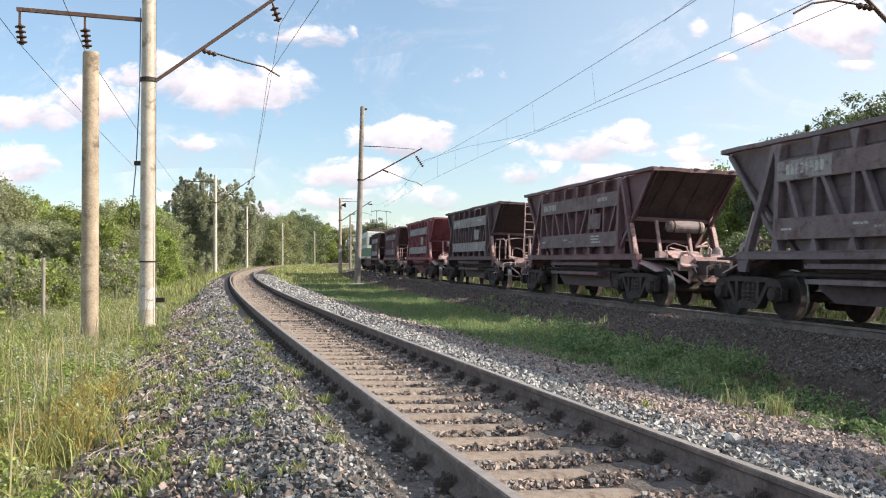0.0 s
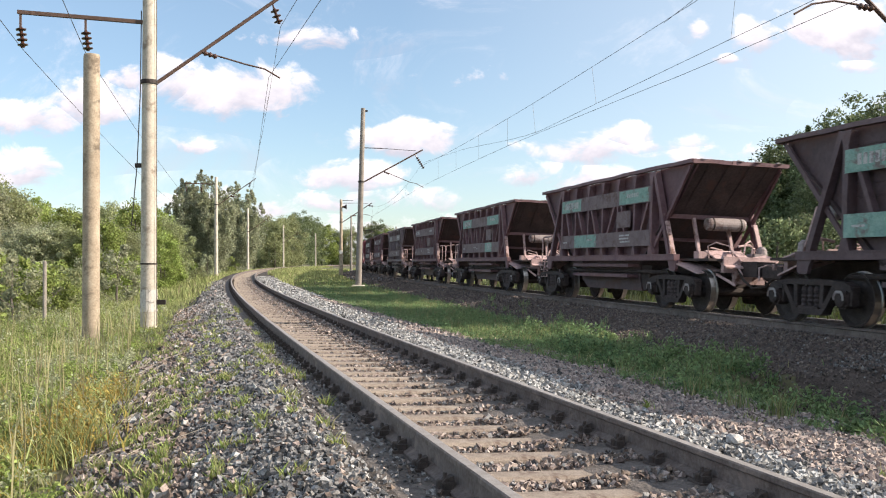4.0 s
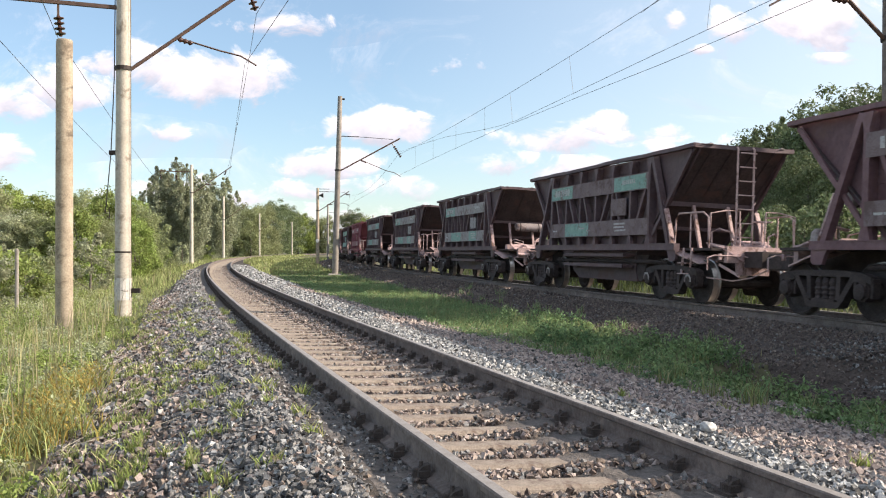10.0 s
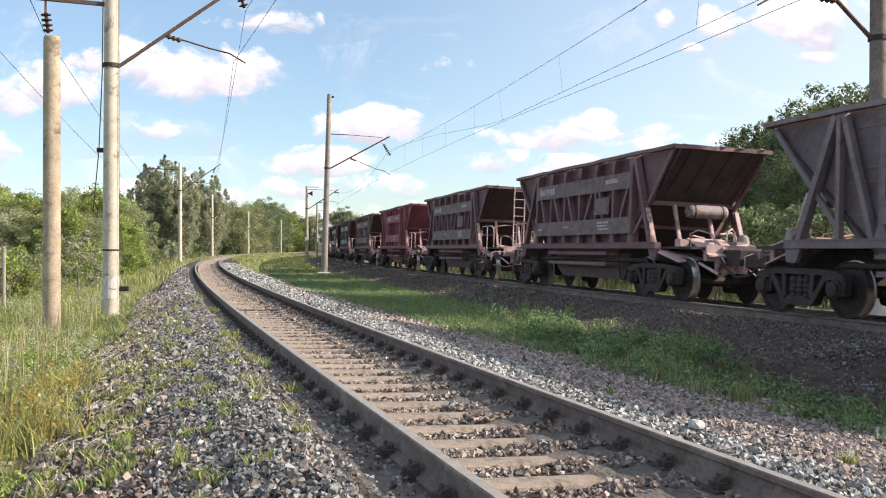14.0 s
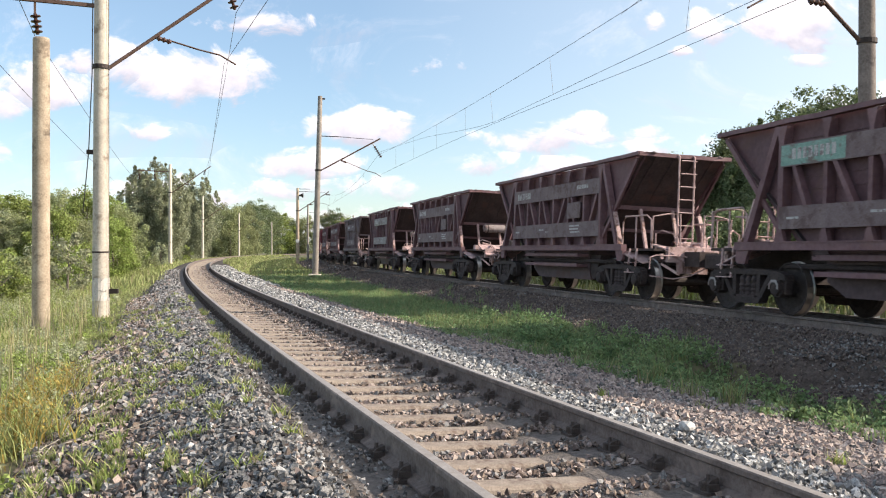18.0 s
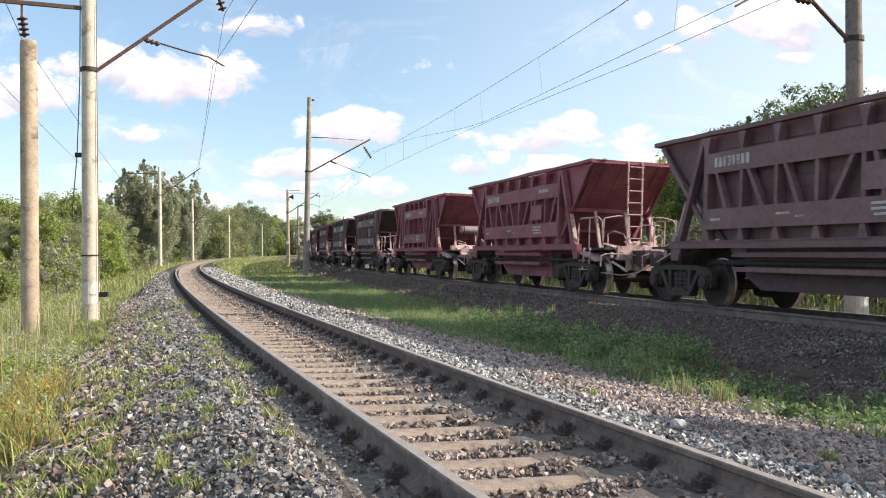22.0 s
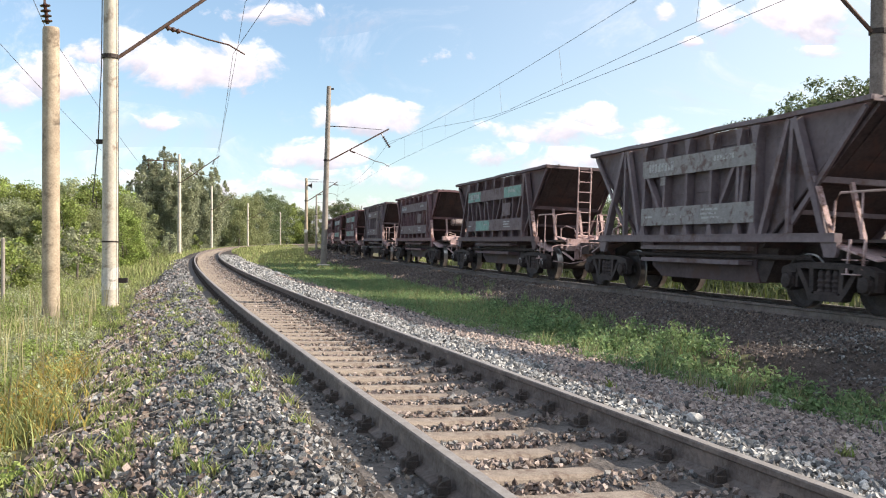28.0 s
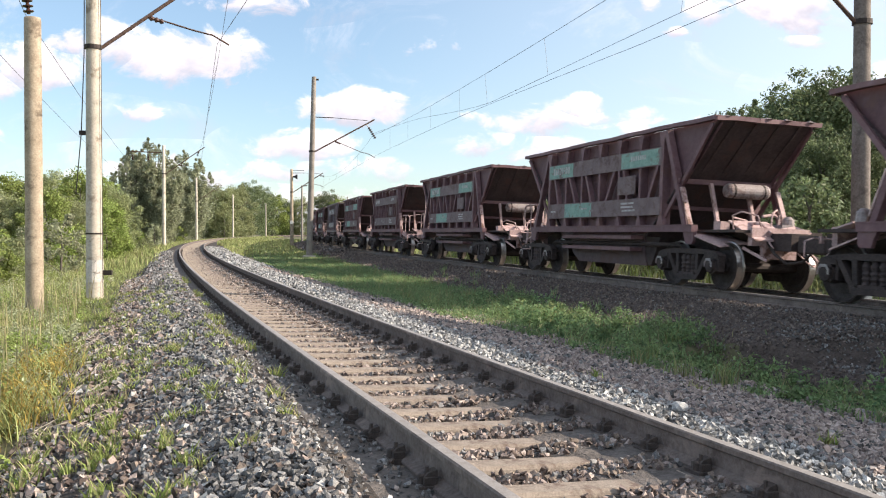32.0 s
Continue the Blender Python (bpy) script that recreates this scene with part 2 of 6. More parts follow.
M = dict(
    soil=material("grassy_soil", (0.065, 0.066, 0.034), (0.155, 0.148, 0.078), 0.95, 0.9, bump=0.6, spots=(0.17, 0.14, 0.085), spot_scale=0.5, spot_amount=0.35, bump_far=0.05),
    ballast=material("ballast_bed", (0.026, 0.022, 0.019), (0.085, 0.072, 0.062), 0.9, 7.0, bump=1.0, fine=5.0, bump_far=0.05),
    ballast_dust=material("dusty_fouled_ballast", (0.075, 0.066, 0.06), (0.185, 0.163, 0.148), 0.95, 7.0, bump=1.0, fine=5.0, bump_far=0.05),
    ballast_dark=material("old_ballast_bed", (0.04, 0.031, 0.027), (0.12, 0.097, 0.085), 0.9, 7.0, bump=1.0, fine=5.0, bump_far=0.05),
    stone=material("ballast_stone", (0.07, 0.069, 0.067), (0.235, 0.23, 0.225), 0.7, 20.0, bump=0.3, per_island=0.75),
    # Brighter grey carries the sunlit look of the band by the right rail.
    stone_lit_grey=material("fresh_grey_stone", (0.185, 0.187, 0.18), (0.43, 0.43, 0.42), 0.75, 20.0, bump=0.3, per_island=0.6),
    stone_brown=material("brown_ballast_stone", (0.09, 0.068, 0.056), (0.24, 0.19, 0.16), 0.85, 20.0, bump=0.3, per_island=0.5),
    # Pinkish stone, made paler to put light onto the right shoulder.
    stone_pink_lit=material("pinkish_ballast_stone", (0.22, 0.175, 0.155), (0.42, 0.35, 0.315), 0.85, 20.0, bump=0.3, per_island=0.4),
    stone_old=material("old_ballast_stone", (0.08, 0.062, 0.054), (0.195, 0.158, 0.14), 0.85, 20.0, bump=0.3, per_island=0.5),
    stone_white=material("limestone", (0.34, 0.34, 0.33), (0.54, 0.54, 0.52), 0.8, 20.0),
    sleeper=material("weathered_concrete_sleeper", (0.20, 0.163, 0.13), (0.375, 0.32, 0.265), 0.9, 9.0, bump=0.5, spots=(0.17, 0.125, 0.10), spot_scale=5.0, spot_amount=0.5, per_object=0.12),
    rail_side=material("rusty_rail_side", (0.10, 0.078, 0.068), (0.21, 0.175, 0.155), 0.8, 5.0, bump=0.35, spots=(0.26, 0.21, 0.18), spot_scale=3.0, spot_amount=0.3),
    rail_top=material("worn_rail_head", (0.25, 0.22, 0.195), (0.40, 0.36, 0.325), 0.55, 12.0, metal=0.25, bump=0.08),
    clip=material("rusty_fastening", (0.045, 0.037, 0.033), (0.11, 0.09, 0.08), 0.85, 30.0, bump=0.4),
    concrete=material("pole_concrete", (0.40, 0.36, 0.30), (0.62, 0.57, 0.48), 0.9, 3.0, bump=0.3, spots=(0.28, 0.24, 0.19), spot_scale=2.2, spot_amount=0.35, per_object=0.1),
    # These two concretes are darkened in colour for the poles' shaded faces.
    concrete_grey=material("grey_pole_concrete", (0.18, 0.16, 0.14), (0.32, 0.29, 0.255), 0.9, 3.0, bump=0.3, spots=(0.18, 0.16, 0.14), spot_scale=2.2, spot_amount=0.35, per_object=0.1),
    concrete_shaded=material("stained_pole_concrete", (0.12, 0.10, 0.09), (0.25, 0.22, 0.195), 0.9, 3.0, bump=0.3, spots=(0.10, 0.085, 0.075), spot_scale=2.2, spot_amount=0.35),
    wood=material("weathered_pole", (0.25, 0.20, 0.145), (0.46, 0.385, 0.29), 0.9, 3.5, bump=0.4, spots=(0.17, 0.135, 0.10), spot_scale=2.0, spot_amount=0.4),
    steel_dark=material("dark_steel", (0.025, 0.02, 0.018), (0.07, 0.055, 0.05), 0.65, 9.0, metal=0.3),
    steel_brown=material("brown_painted_steel", (0.075, 0.045, 0.035), (0.14, 0.09, 0.07), 0.7, 9.0),
    wire=material("copper_wire", (0.06, 0.055, 0.05), (0.12, 0.10, 0.09), 0.5, 3.0, metal=0.5, bump=0),
    glaze=material("brown_porcelain", (0.045, 0.02, 0.015), (0.09, 0.045, 0.03), 0.2, 20.0, bump=0, gloss=0.6),
    whitewash=material("whitewash", (0.55, 0.54, 0.50), (0.80, 0.79, 0.76), 0.9, 6.0),
    whitewash_worn=material("flaking_whitewash", (0.42, 0.39, 0.35), (0.66, 0.63, 0.58), 0.9, 6.0, spots=(0.10, 0.09, 0.08), spot_scale=5.0, spot_amount=0.35),
    bark=material("bark", (0.06, 0.05, 0.04), (0.17, 0.15, 0.125), 0.95, 8.0, bump=0.6),
    leaf=material("leaf_green", (0.19, 0.215, 0.105), (0.38, 0.405, 0.21), 0.6, 0.8, bump=0, per_island=0.4, per_object=0.2, through_light=0.5),
    leaf_grey=material("leaf_grey_green", (0.265, 0.28, 0.17), (0.46, 0.475, 0.31), 0.6, 0.8, bump=0, per_island=0.4, per_object=0.2, through_light=0.5),
    leaf_poplar=material("poplar_leaf", (0.21, 0.235, 0.145), (0.41, 0.43, 0.28), 0.5, 0.8, bump=0, per_island=0.45, per_object=0.2, through_light=0.45, gloss=0.5),
    leaf_bright=material("leaf_bright", (0.16, 0.21, 0.05), (0.32, 0.38, 0.115), 0.6, 0.9, bump=0, per_island=0.4, per_object=0.15, through_light=0.35),
    # Dark green with the shade of backlit foliage put into the leaf colour.
    leaf_dark=material("leaf_dark_green", (0.085, 0.115, 0.055), (0.20, 0.24, 0.115), 0.6, 0.8, bump=0, per_island=0.4, per_object=0.2, through_light=0.35),
    grass=material("grass_green", (0.20, 0.23, 0.085), (0.39, 0.425, 0.17), 0.7, 0.7, bump=0, per_island=0.4, through_light=0.35),
    # Darker, bluer green holds the train's shade over the strip in its colour.
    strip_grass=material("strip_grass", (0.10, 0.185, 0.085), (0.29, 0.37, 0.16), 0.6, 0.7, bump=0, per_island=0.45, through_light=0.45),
    straw=material("dry_grass", (0.27, 0.24, 0.12), (0.46, 0.42, 0.24), 0.8, 1.0, bump=0, per_island=0.3, through_light=0.35),
    dead=material("dead_stalk", (0.25, 0.22, 0.18), (0.46, 0.42, 0.35), 0.9, 2.0, bump=0, per_island=0.3),
    amber=material("amber_weed", (0.27, 0.20, 0.05), (0.44, 0.33, 0.10), 0.8, 1.0, bump=0, per_island=0.3, through_light=0.35),
)


def paint(name, dark, light, rust):
    return material(name, dark, light, 0.62, 1.3, bump=0.25, fine=9.0, spots=rust, spot_scale=1.1, spot_amount=0.42, per_object=0.10, bump_far=0.008, gloss=0.35)


PAINTS = dict(
    brown=paint("brown_wagon_paint", (0.124, 0.063, 0.07), (0.213, 0.126, 0.136), (0.165, 0.088, 0.08)),
    dark=paint("dark_brown_wagon_paint", (0.085, 0.053, 0.058), (0.15, 0.103, 0.109), (0.12, 0.066, 0.063)),
    grey=paint("greyish_brown_wagon_paint", (0.14, 0.104, 0.112), (0.225, 0.178, 0.188), (0.12, 0.07, 0.06)),
    red=paint("red_oxide_wagon_paint", (0.185, 0.046, 0.062), (0.29, 0.10, 0.122), (0.135, 0.045, 0.05)),
)
WALLS = dict(   # wall plates darker than the ribs: recess shade put into the paint
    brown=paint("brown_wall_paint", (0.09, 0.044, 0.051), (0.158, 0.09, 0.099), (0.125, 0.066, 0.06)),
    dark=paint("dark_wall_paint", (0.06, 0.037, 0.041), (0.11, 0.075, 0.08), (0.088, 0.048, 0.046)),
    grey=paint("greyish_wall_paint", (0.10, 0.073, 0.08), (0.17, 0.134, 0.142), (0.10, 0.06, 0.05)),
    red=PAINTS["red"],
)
PATCH = dict(
    teal=material("faded_teal_paint", (0.14, 0.27, 0.23), (0.28, 0.42, 0.36), 0.7, 5.0, spots=(0.17, 0.13, 0.12), spot_scale=4.0, spot_amount=0.4),
    pale=material("faded_grey_paint", (0.22, 0.205, 0.20), (0.34, 0.32, 0.31), 0.75, 5.0, spots=(0.15, 0.10, 0.095), spot_scale=4.0, spot_amount=0.5),
    band=material("dusty_band_paint", (0.138, 0.098, 0.10), (0.225, 0.175, 0.176), 0.75, 4.0, spots=(0.12, 0.08, 0.075), spot_scale=3.0, spot_amount=0.45),
)
M["letters"] = material("white_lettering", (0.33, 0.32, 0.315), (0.56, 0.55, 0.54), 0.8, 30.0, bump=0, spots=(0.2, 0.16, 0.16), spot_scale=9.0, spot_amount=0.6)
# Pale pinkish colour stands for sunlight falling on the wagon end frames.
M["sunlit_frame"] = material("pinkish_brown_frame_paint", (0.37, 0.245, 0.235), (0.58, 0.43, 0.41), 0.7, 4.0, spots=(0.15, 0.08, 0.06), spot_scale=3.0, spot_amount=0.45)
# Hopper ends are coloured dark for the shade under their overhang.
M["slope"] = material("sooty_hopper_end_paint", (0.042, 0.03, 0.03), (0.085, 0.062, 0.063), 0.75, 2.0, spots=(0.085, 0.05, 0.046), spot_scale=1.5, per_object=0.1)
M["under"] = material("grimy_underframe", (0.033, 0.025, 0.024), (0.08, 0.06, 0.057), 0.8, 4.0, bump=0.3)
M["bogie"] = material("grimy_bogie_steel", (0.024, 0.018, 0.017), (0.068, 0.051, 0.047), 0.75, 5.0, bump=0.3)
M["tread"] = material("polished_tread", (0.35, 0.33, 0.31), (0.55, 0.53, 0.5), 0.3, 8.0, metal=0.9, bump=0)
M["wheel"] = material("wheel_steel", (0.028, 0.022, 0.02), (0.075, 0.06, 0.054), 0.7, 6.0, metal=0.2)
M["tank"] = material("air_tank_paint", (0.24, 0.20, 0.195), (0.38, 0.33, 0.32), 0.6, 4.0, spots=(0.17, 0.11, 0.10), spot_scale=3.0)
M["debris"] = material("ore_dust", (0.10, 0.085, 0.08), (0.24, 0.21, 0.20), 0.95, 9.0)
M["loco_green"] = material("loco_green_paint", (0.05, 0.12, 0.09), (0.09, 0.18, 0.14), 0.5, 3.0)
M["loco_pale"] = material("loco_pale_paint", (0.5, 0.55, 0.52), (0.66, 0.7, 0.66), 0.5, 3.0)
M["glass"] = material("dark_glass", (0.02, 0.025, 0.03), (0.04, 0.045, 0.05), 0.08, 3.0, bump=0, gloss=0.8)


# ---- mesh helpers ----
def part(name, bm, mat, parent=None, label="", smooth=False):
    me = bpy.data.meshes.new(name)
    bm.normal_update()
    bm.to_mesh(me)
    bm.free()
    if smooth:
        me.polygons.foreach_set("use_smooth", [True] * len(me.polygons))
    me.materials.append(mat)
    ob = new(name, me)
    if parent:
        ob.parent = parent
    return tagged(ob, label)


def hull(bm, pts, faces):
    vs = [bm.verts.new(p) for p in pts]
    for f in faces:
        bm.faces.new([vs[i] for i in f])
    return vs


BOX_FACES = ((0, 3, 2, 1), (4, 5, 6, 7), (0, 1, 5, 4), (1, 2, 6, 5), (2, 3, 7, 6), (3, 0, 4, 7))


def box(bm, x0, x1, y0, y1, z0, z1):
    hull(bm, [(x0, y0, z0), (x1, y0, z0), (x1, y1, z0), (x0, y1, z0), (x0, y0, z1), (x1, y0, z1), (x1, y1, z1), (x0, y1, z1)], BOX_FACES)


def bevel(bm, w, n=1):
    bmesh.ops.bevel(bm, geom=bm.edges[:], offset=w, segments=n, affect="EDGES", profile=0.5)


def bar(bm, p, q, w, h, side=(0, 1, 0)):
    """A straight bar from p to q, w wide across its side direction, h thick along it."""
    p, q, s = Vector(p), Vector(q), Vector(side)
    d = (q - p).normalized()
    a = d.cross(s).normalized() * w / 2
    b = s.normalized() * h / 2
    pts = [p - a - b, p + a - b, p + a + b, p - a + b, q - a - b, q + a - b, q + a + b, q - a + b]
    hull(bm, pts, BOX_FACES)


def prism(bm, outline, y0, y1):
    """A plate: outline in x and z, from y0 to y1."""
    n = len(outline)
    a = [bm.verts.new((x, y0, z)) for x, z in outline]
    b = [bm.verts.new((x, y1, z)) for x, z in outline]
    bm.faces.new(a)
    bm.faces.new(b[::-1])
    for i in range(n):
        j = (i + 1) % n
        bm.faces.new((a[j], a[i], b[i], b[j]))


def tube(bm, pts, r, n=8, caps=True, r_end=None):
    pts = [Vector(p) for p in pts]
    rings = []
    for i, p in enumerate(pts):
        d = (pts[min(i + 1, len(pts) - 1)] - pts[max(i - 1, 0)]).normalized()
        s = Vector((0, 0, 1)) if abs(d.z) < 0.9 else Vector((1, 0, 0))
        a = d.cross(s).normalized()
        b = d.cross(a)
        rr = r if r_end is None else r + (r_end - r) * i / (len(pts) - 1)
        rings.append([bm.verts.new(p + rr * (math.cos(t) * a + math.sin(t) * b)) for t in (2 * math.pi * k / n for k in range(n))])
    for r0, r1 in zip(rings, rings[1:]):
        for k in range(n):
            bm.faces.new((r0[k], r0[(k + 1) % n], r1[(k + 1) % n], r1[k]))
    if caps:
        bm.faces.new(rings[0][::-1])
        bm.faces.new(rings[-1])


def lathe(bm, profile, n=20, axis="z", at=(0, 0, 0)):
    """Turns (radius, height) pairs about an axis."""
    rings = []
    for r, h in profile:
        ring = []
        for k in range(n):
            t = 2 * math.pi * k / n
            c, s = r * math.cos(t), r * math.sin(t)
            v = (c, s, h) if axis == "z" else ((c, h, s) if axis == "y" else (h, c, s))
            ring.append(bm.verts.new(Vector(v) + Vector(at)))
        rings.append(ring)
    for r0, r1 in zip(rings, rings[1:]):
        for k in range(n):
            bm.faces.new((r0[k], r0[(k + 1) % n], r1[(k + 1) % n], r1[k]))
    bm.faces.new(rings[0][::-1])
    bm.faces.new(rings[-1])
    bmesh.ops.recalc_face_normals(bm, faces=bm.faces[:])


def mesh_np(name, verts, faces, mat, mat_index=None, more=(), smooth=False):
    """An object from arrays; faces is (n, 3) or (n, 4)."""
    me = bpy.data.meshes.new(name)
    k = faces.shape[1]
    me.vertices.add(len(verts))
    me.vertices.foreach_set("co", np.ascontiguousarray(verts, dtype=np.float32).ravel())
    me.loops.add(faces.size)
    me.loops.foreach_set("vertex_index", np.ascontiguousarray(faces, dtype=np.int32).ravel())
    me.polygons.add(len(faces))
    me.polygons.foreach_set("loop_start", np.arange(0, faces.size, k, dtype=np.int32))
    me.materials.append(mat)
    for m in more:
        me.materials.append(m)
    if mat_index is not None:
        me.polygons.foreach_set("material_index", np.ascontiguousarray(mat_index, dtype=np.int32))
    me.polygons.foreach_set("use_smooth", np.full(len(faces), smooth))
    me.update(calc_edges=True)
    me.validate()
    return new(name, me)


# ---- plan: two curved tracks ----
class Track:
    """A circular track that bends to the right; d is metres to the right of its centre line, s metres along it."""

    def __init__(self, x, y, heading, bend):
        self.r, self.h = 1 / bend, heading
        self.cx, self.cy = x + self.r * math.cos(heading), y + self.r * math.sin(heading)

    def at(self, s, d=0.0, z=0.0):
        a = self.h - s / self.r
        return Vector((self.cx - (self.r - d) * math.cos(a), self.cy - (self.r - d) * math.sin(a), z))

    def turn(self, s):
        return self.h - s / self.r

    def np_at(self, s, d):
        a = self.h - s / self.r
        return self.cx - (self.r - d) * np.cos(a), self.cy - (self.r - d) * np.sin(a)

    def along(self, x, y):
        return (self.h - np.arctan2(self.cy - y, self.cx - x)) * self.r

    def lateral(self, x, y):
        return self.r - np.hypot(x - self.cx, y - self.cy)


NEAR = Track(2.385, 0.0, 0.2887, 0.00109)
FAR = Track(10.4806 + 0.76 * math.cos(0.2556), 0.76 * math.sin(0.2556), 0.2556, 0.0013)
FAR_Z = 0.5          # rail top of the far track
CANT_N, CANT_F = 0.069, 0.06   # the outer, left rail is higher


def near_top(d):
    """Height of the near track's rail-top plane at d."""
    return 0.45 + CANT_N * (0.797 - d) / 1.594


def bed_near(d, s=0.0):
    """The near track's bed: heaped shoulders, low under the rail feet, fouled level with the sleepers inside the inner rail."""
    return np.interp(d, [-30, -16, -8, -4.6, -3.2, -2.1, -1.62, -1.4, -1.25, -0.88, -0.65, 0.05, 0.3, 0.65, 0.9, 1.15, 1.9, 2.9, 3.5, 4.6, 40],
                     [-1.0, -0.8, -0.5, -0.28, -0.07, 0.22, 0.36, 0.395, 0.365, 0.348, 0.245, 0.225, 0.258, 0.272, 0.27, 0.315, 0.27, 0.08, 0.01, -0.02, -0.03])


def bed_far(d, s=40.0):
    """The far track's embankment; a hollow is dug into its side where the camera stands nearest."""
    z = np.interp(d, [-40, -5.2, -4.2, -3.2, -1.7, 1.7, 3.4, 4.4, 60], [-0.9, -0.04, 0.0, 0.06, 0.34, 0.32, -0.05, -0.3, -0.35])
    into = np.clip((13.65 - 0.72 * (d + 3.77) - s) / 0.6, 0, 1) * np.clip((s - 4) / 2, 0, 1)
    return z - 0.32 * into * into * (3 - 2 * into) * np.interp(d, [-5.2, -4.4, -2.3, -1.65], [0, 1, 1, 0])


def ground_z(x, y):
    dn = NEAR.lateral(x, y)
    df, sf = FAR.lateral(x, y), FAR.along(x, y)
    a, b = bed_near(dn), bed_far(df, sf)
    dug = b - bed_far(df)
    return np.where(dn < -5, a, np.maximum(a + dug, b))


def left_edge(s):
    """Where the near track's ballast ends on the left; the weeds close in further off."""
    return np.interp(s, [14, 24, 45, 80], [-3.0, -2.7, -2.05, -1.75])


def right_edge(s):
    return np.interp(s, [10, 30, 60], [3.8, 3.2, 2.5])


def rough(x, y, seed=0.0):
    """Cheap uneven ground."""
    return (np.sin(x * 1.7 + seed) * np.cos(y * 1.3 + 2 * seed) + 0.6 * np.sin(x * 3.9 + y * 2.7 + seed) + 0.5 * np.sin(y * 5.1 - x * 2.2)) / 2.1


# ground sheet to the horizon
ang = np.radians(np.concatenate([np.arange(-180, -48, 4.0), np.arange(-48, 48, 0.5), np.arange(48, 180, 4.0)]))
rad = 0.6 * 1.028 ** np.arange(0, 304)
gx, gy = np.outer(rad, np.sin(ang)), np.outer(rad, np.cos(ang))
dn, df = NEAR.lateral(gx, gy), FAR.lateral(gx, gy)
gz = ground_z(gx, gy) + 0.03 * rough(gx, gy) * ((dn < -3) | (dn > 3.6))
in_bed = ((dn > left_edge(gy) + 0.1) & (dn < right_edge(gy) - 0.1)) | ((df > -3.3) & (df < 3.4))
gz = np.where(in_bed & (rad[:, None] < 700), gz - 0.08, gz)
na, nr = len(ang), len(rad)
idx = np.arange(nr * na).reshape(nr, na)
quads = np.stack([idx[:-1], np.roll(idx[:-1], -1, 1), np.roll(idx[1:], -1, 1), idx[1:]], -1).reshape(-1, 4)
ground = mesh_np("ground", np.stack([gx, gy, gz], -1).reshape(-1, 3), quads[:, ::-1], M["soil"], smooth=True)
tagged(ground, "grassy ground falling away from the tracks", "ground", kind="structure")


def bed_strip(name, track, d0, d1, s0, s1, height, mat, seed):
    nd = int((d1 - d0) / 0.16)
    ss = [s0]
    while ss[-1] < s1:
        ss.append(ss[-1] + max(0.16, 0.012 * abs(ss[-1])))
    s, d = np.meshgrid(np.array(ss), np.linspace(d0, d1, nd), indexing="ij")
    edge = np.minimum(d - d0, d1 - d)
    if track is NEAR:
        d = np.clip(d, left_edge(s) + 0.01 * d, right_edge(s) + 0.01 * d)
    d = d + np.where(edge < 0.3, 0.16 * rough(s * 1.9, d * 0, seed), 0)
    x, y = track.np_at(s, d)
    z = height(d, s) + 0.018 * rough(x * 9, y * 9, seed) - np.where(edge < 0.05, 0.1, 0)
    n0, n1 = s.shape
    i = np.arange(n0 * n1).reshape(n0, n1)
    q = np.stack([i[:-1, :-1], i[:-1, 1:], i[1:, 1:], i[1:, :-1]], -1).reshape(-1, 4)
    mid = d[:-1, :-1] + 0.08
    dusty = (((mid > 0.22) & (mid < 0.76)) | ((mid > -1.2) & (mid < -0.78))) & (track is NEAR)
    return mesh_np(name, np.stack([x, y, z], -1).reshape(-1, 3), q, mat, dusty.ravel().astype(int), [M["ballast_dust"]], smooth=False)


tagged(bed_strip("ballast_near_track", NEAR, -3.0, 3.8, -14, 420, bed_near, M["ballast"], 1.0), "grey crushed-stone ballast bed of the near track", "ballast", kind="structure")
tagged(bed_strip("ballast_far_track", FAR, -3.4, 3.5, -40, 640, bed_far, M["ballast_dark"], 2.0), "dark old ballast embankment of the far track", "ballast", kind="structure")


# ---- rails and sleepers ----
RAIL = [(-0.075, -0.18), (0.075, -0.18), (0.075, -0.168), (0.012, -0.14), (0.010, -0.05), (0.036, -0.035), (0.037, -0.008), (0.028, 0.0),
        (-0.028, 0.0), (-0.037, -0.008), (-0.036, -0.035), (-0.010, -0.05), (-0.012, -0.14), (-0.075, -0.168)]


def rail(track, d, z_top, s0, s1, parent):
    ss = [s0]
    while ss[-1] < s1:
        ss.append(ss[-1] + max(0.5, 0.03 * abs(ss[-1])))
    s = np.array(ss)
    prof = np.array(RAIL)
    x, y = track.np_at(s[:, None], d + prof[None, :, 0])
    z = np.broadcast_to(z_top + prof[None, :, 1], x.shape)
    n0, n1 = x.shape
    i = np.arange(n0 * n1).reshape(n0, n1)
    q = np.stack([i[:-1], np.roll(i[:-1], -1, 1), np.roll(i[1:], -1, 1), i[1:]], -1)
    mi = np.zeros(q.shape[:2], int)
    mi[:, 7] = 1
    ob = mesh_np("rail", np.stack([x, y, z], -1).reshape(-1, 3), q.reshape(-1, 4)[:, ::-1], M["rail_side"], mi.ravel(), [M["rail_top"]])
    ob.parent = parent
    return tagged(ob, "rusty steel rail with a worn bright head")


near_track = tagged(new("railway_track"), "empty curved railway track with concrete sleepers and rusty rails", "railway track")
far_track = tagged(new("railway_track"), "curved railway track on a dark embankment under a train", "railway track")
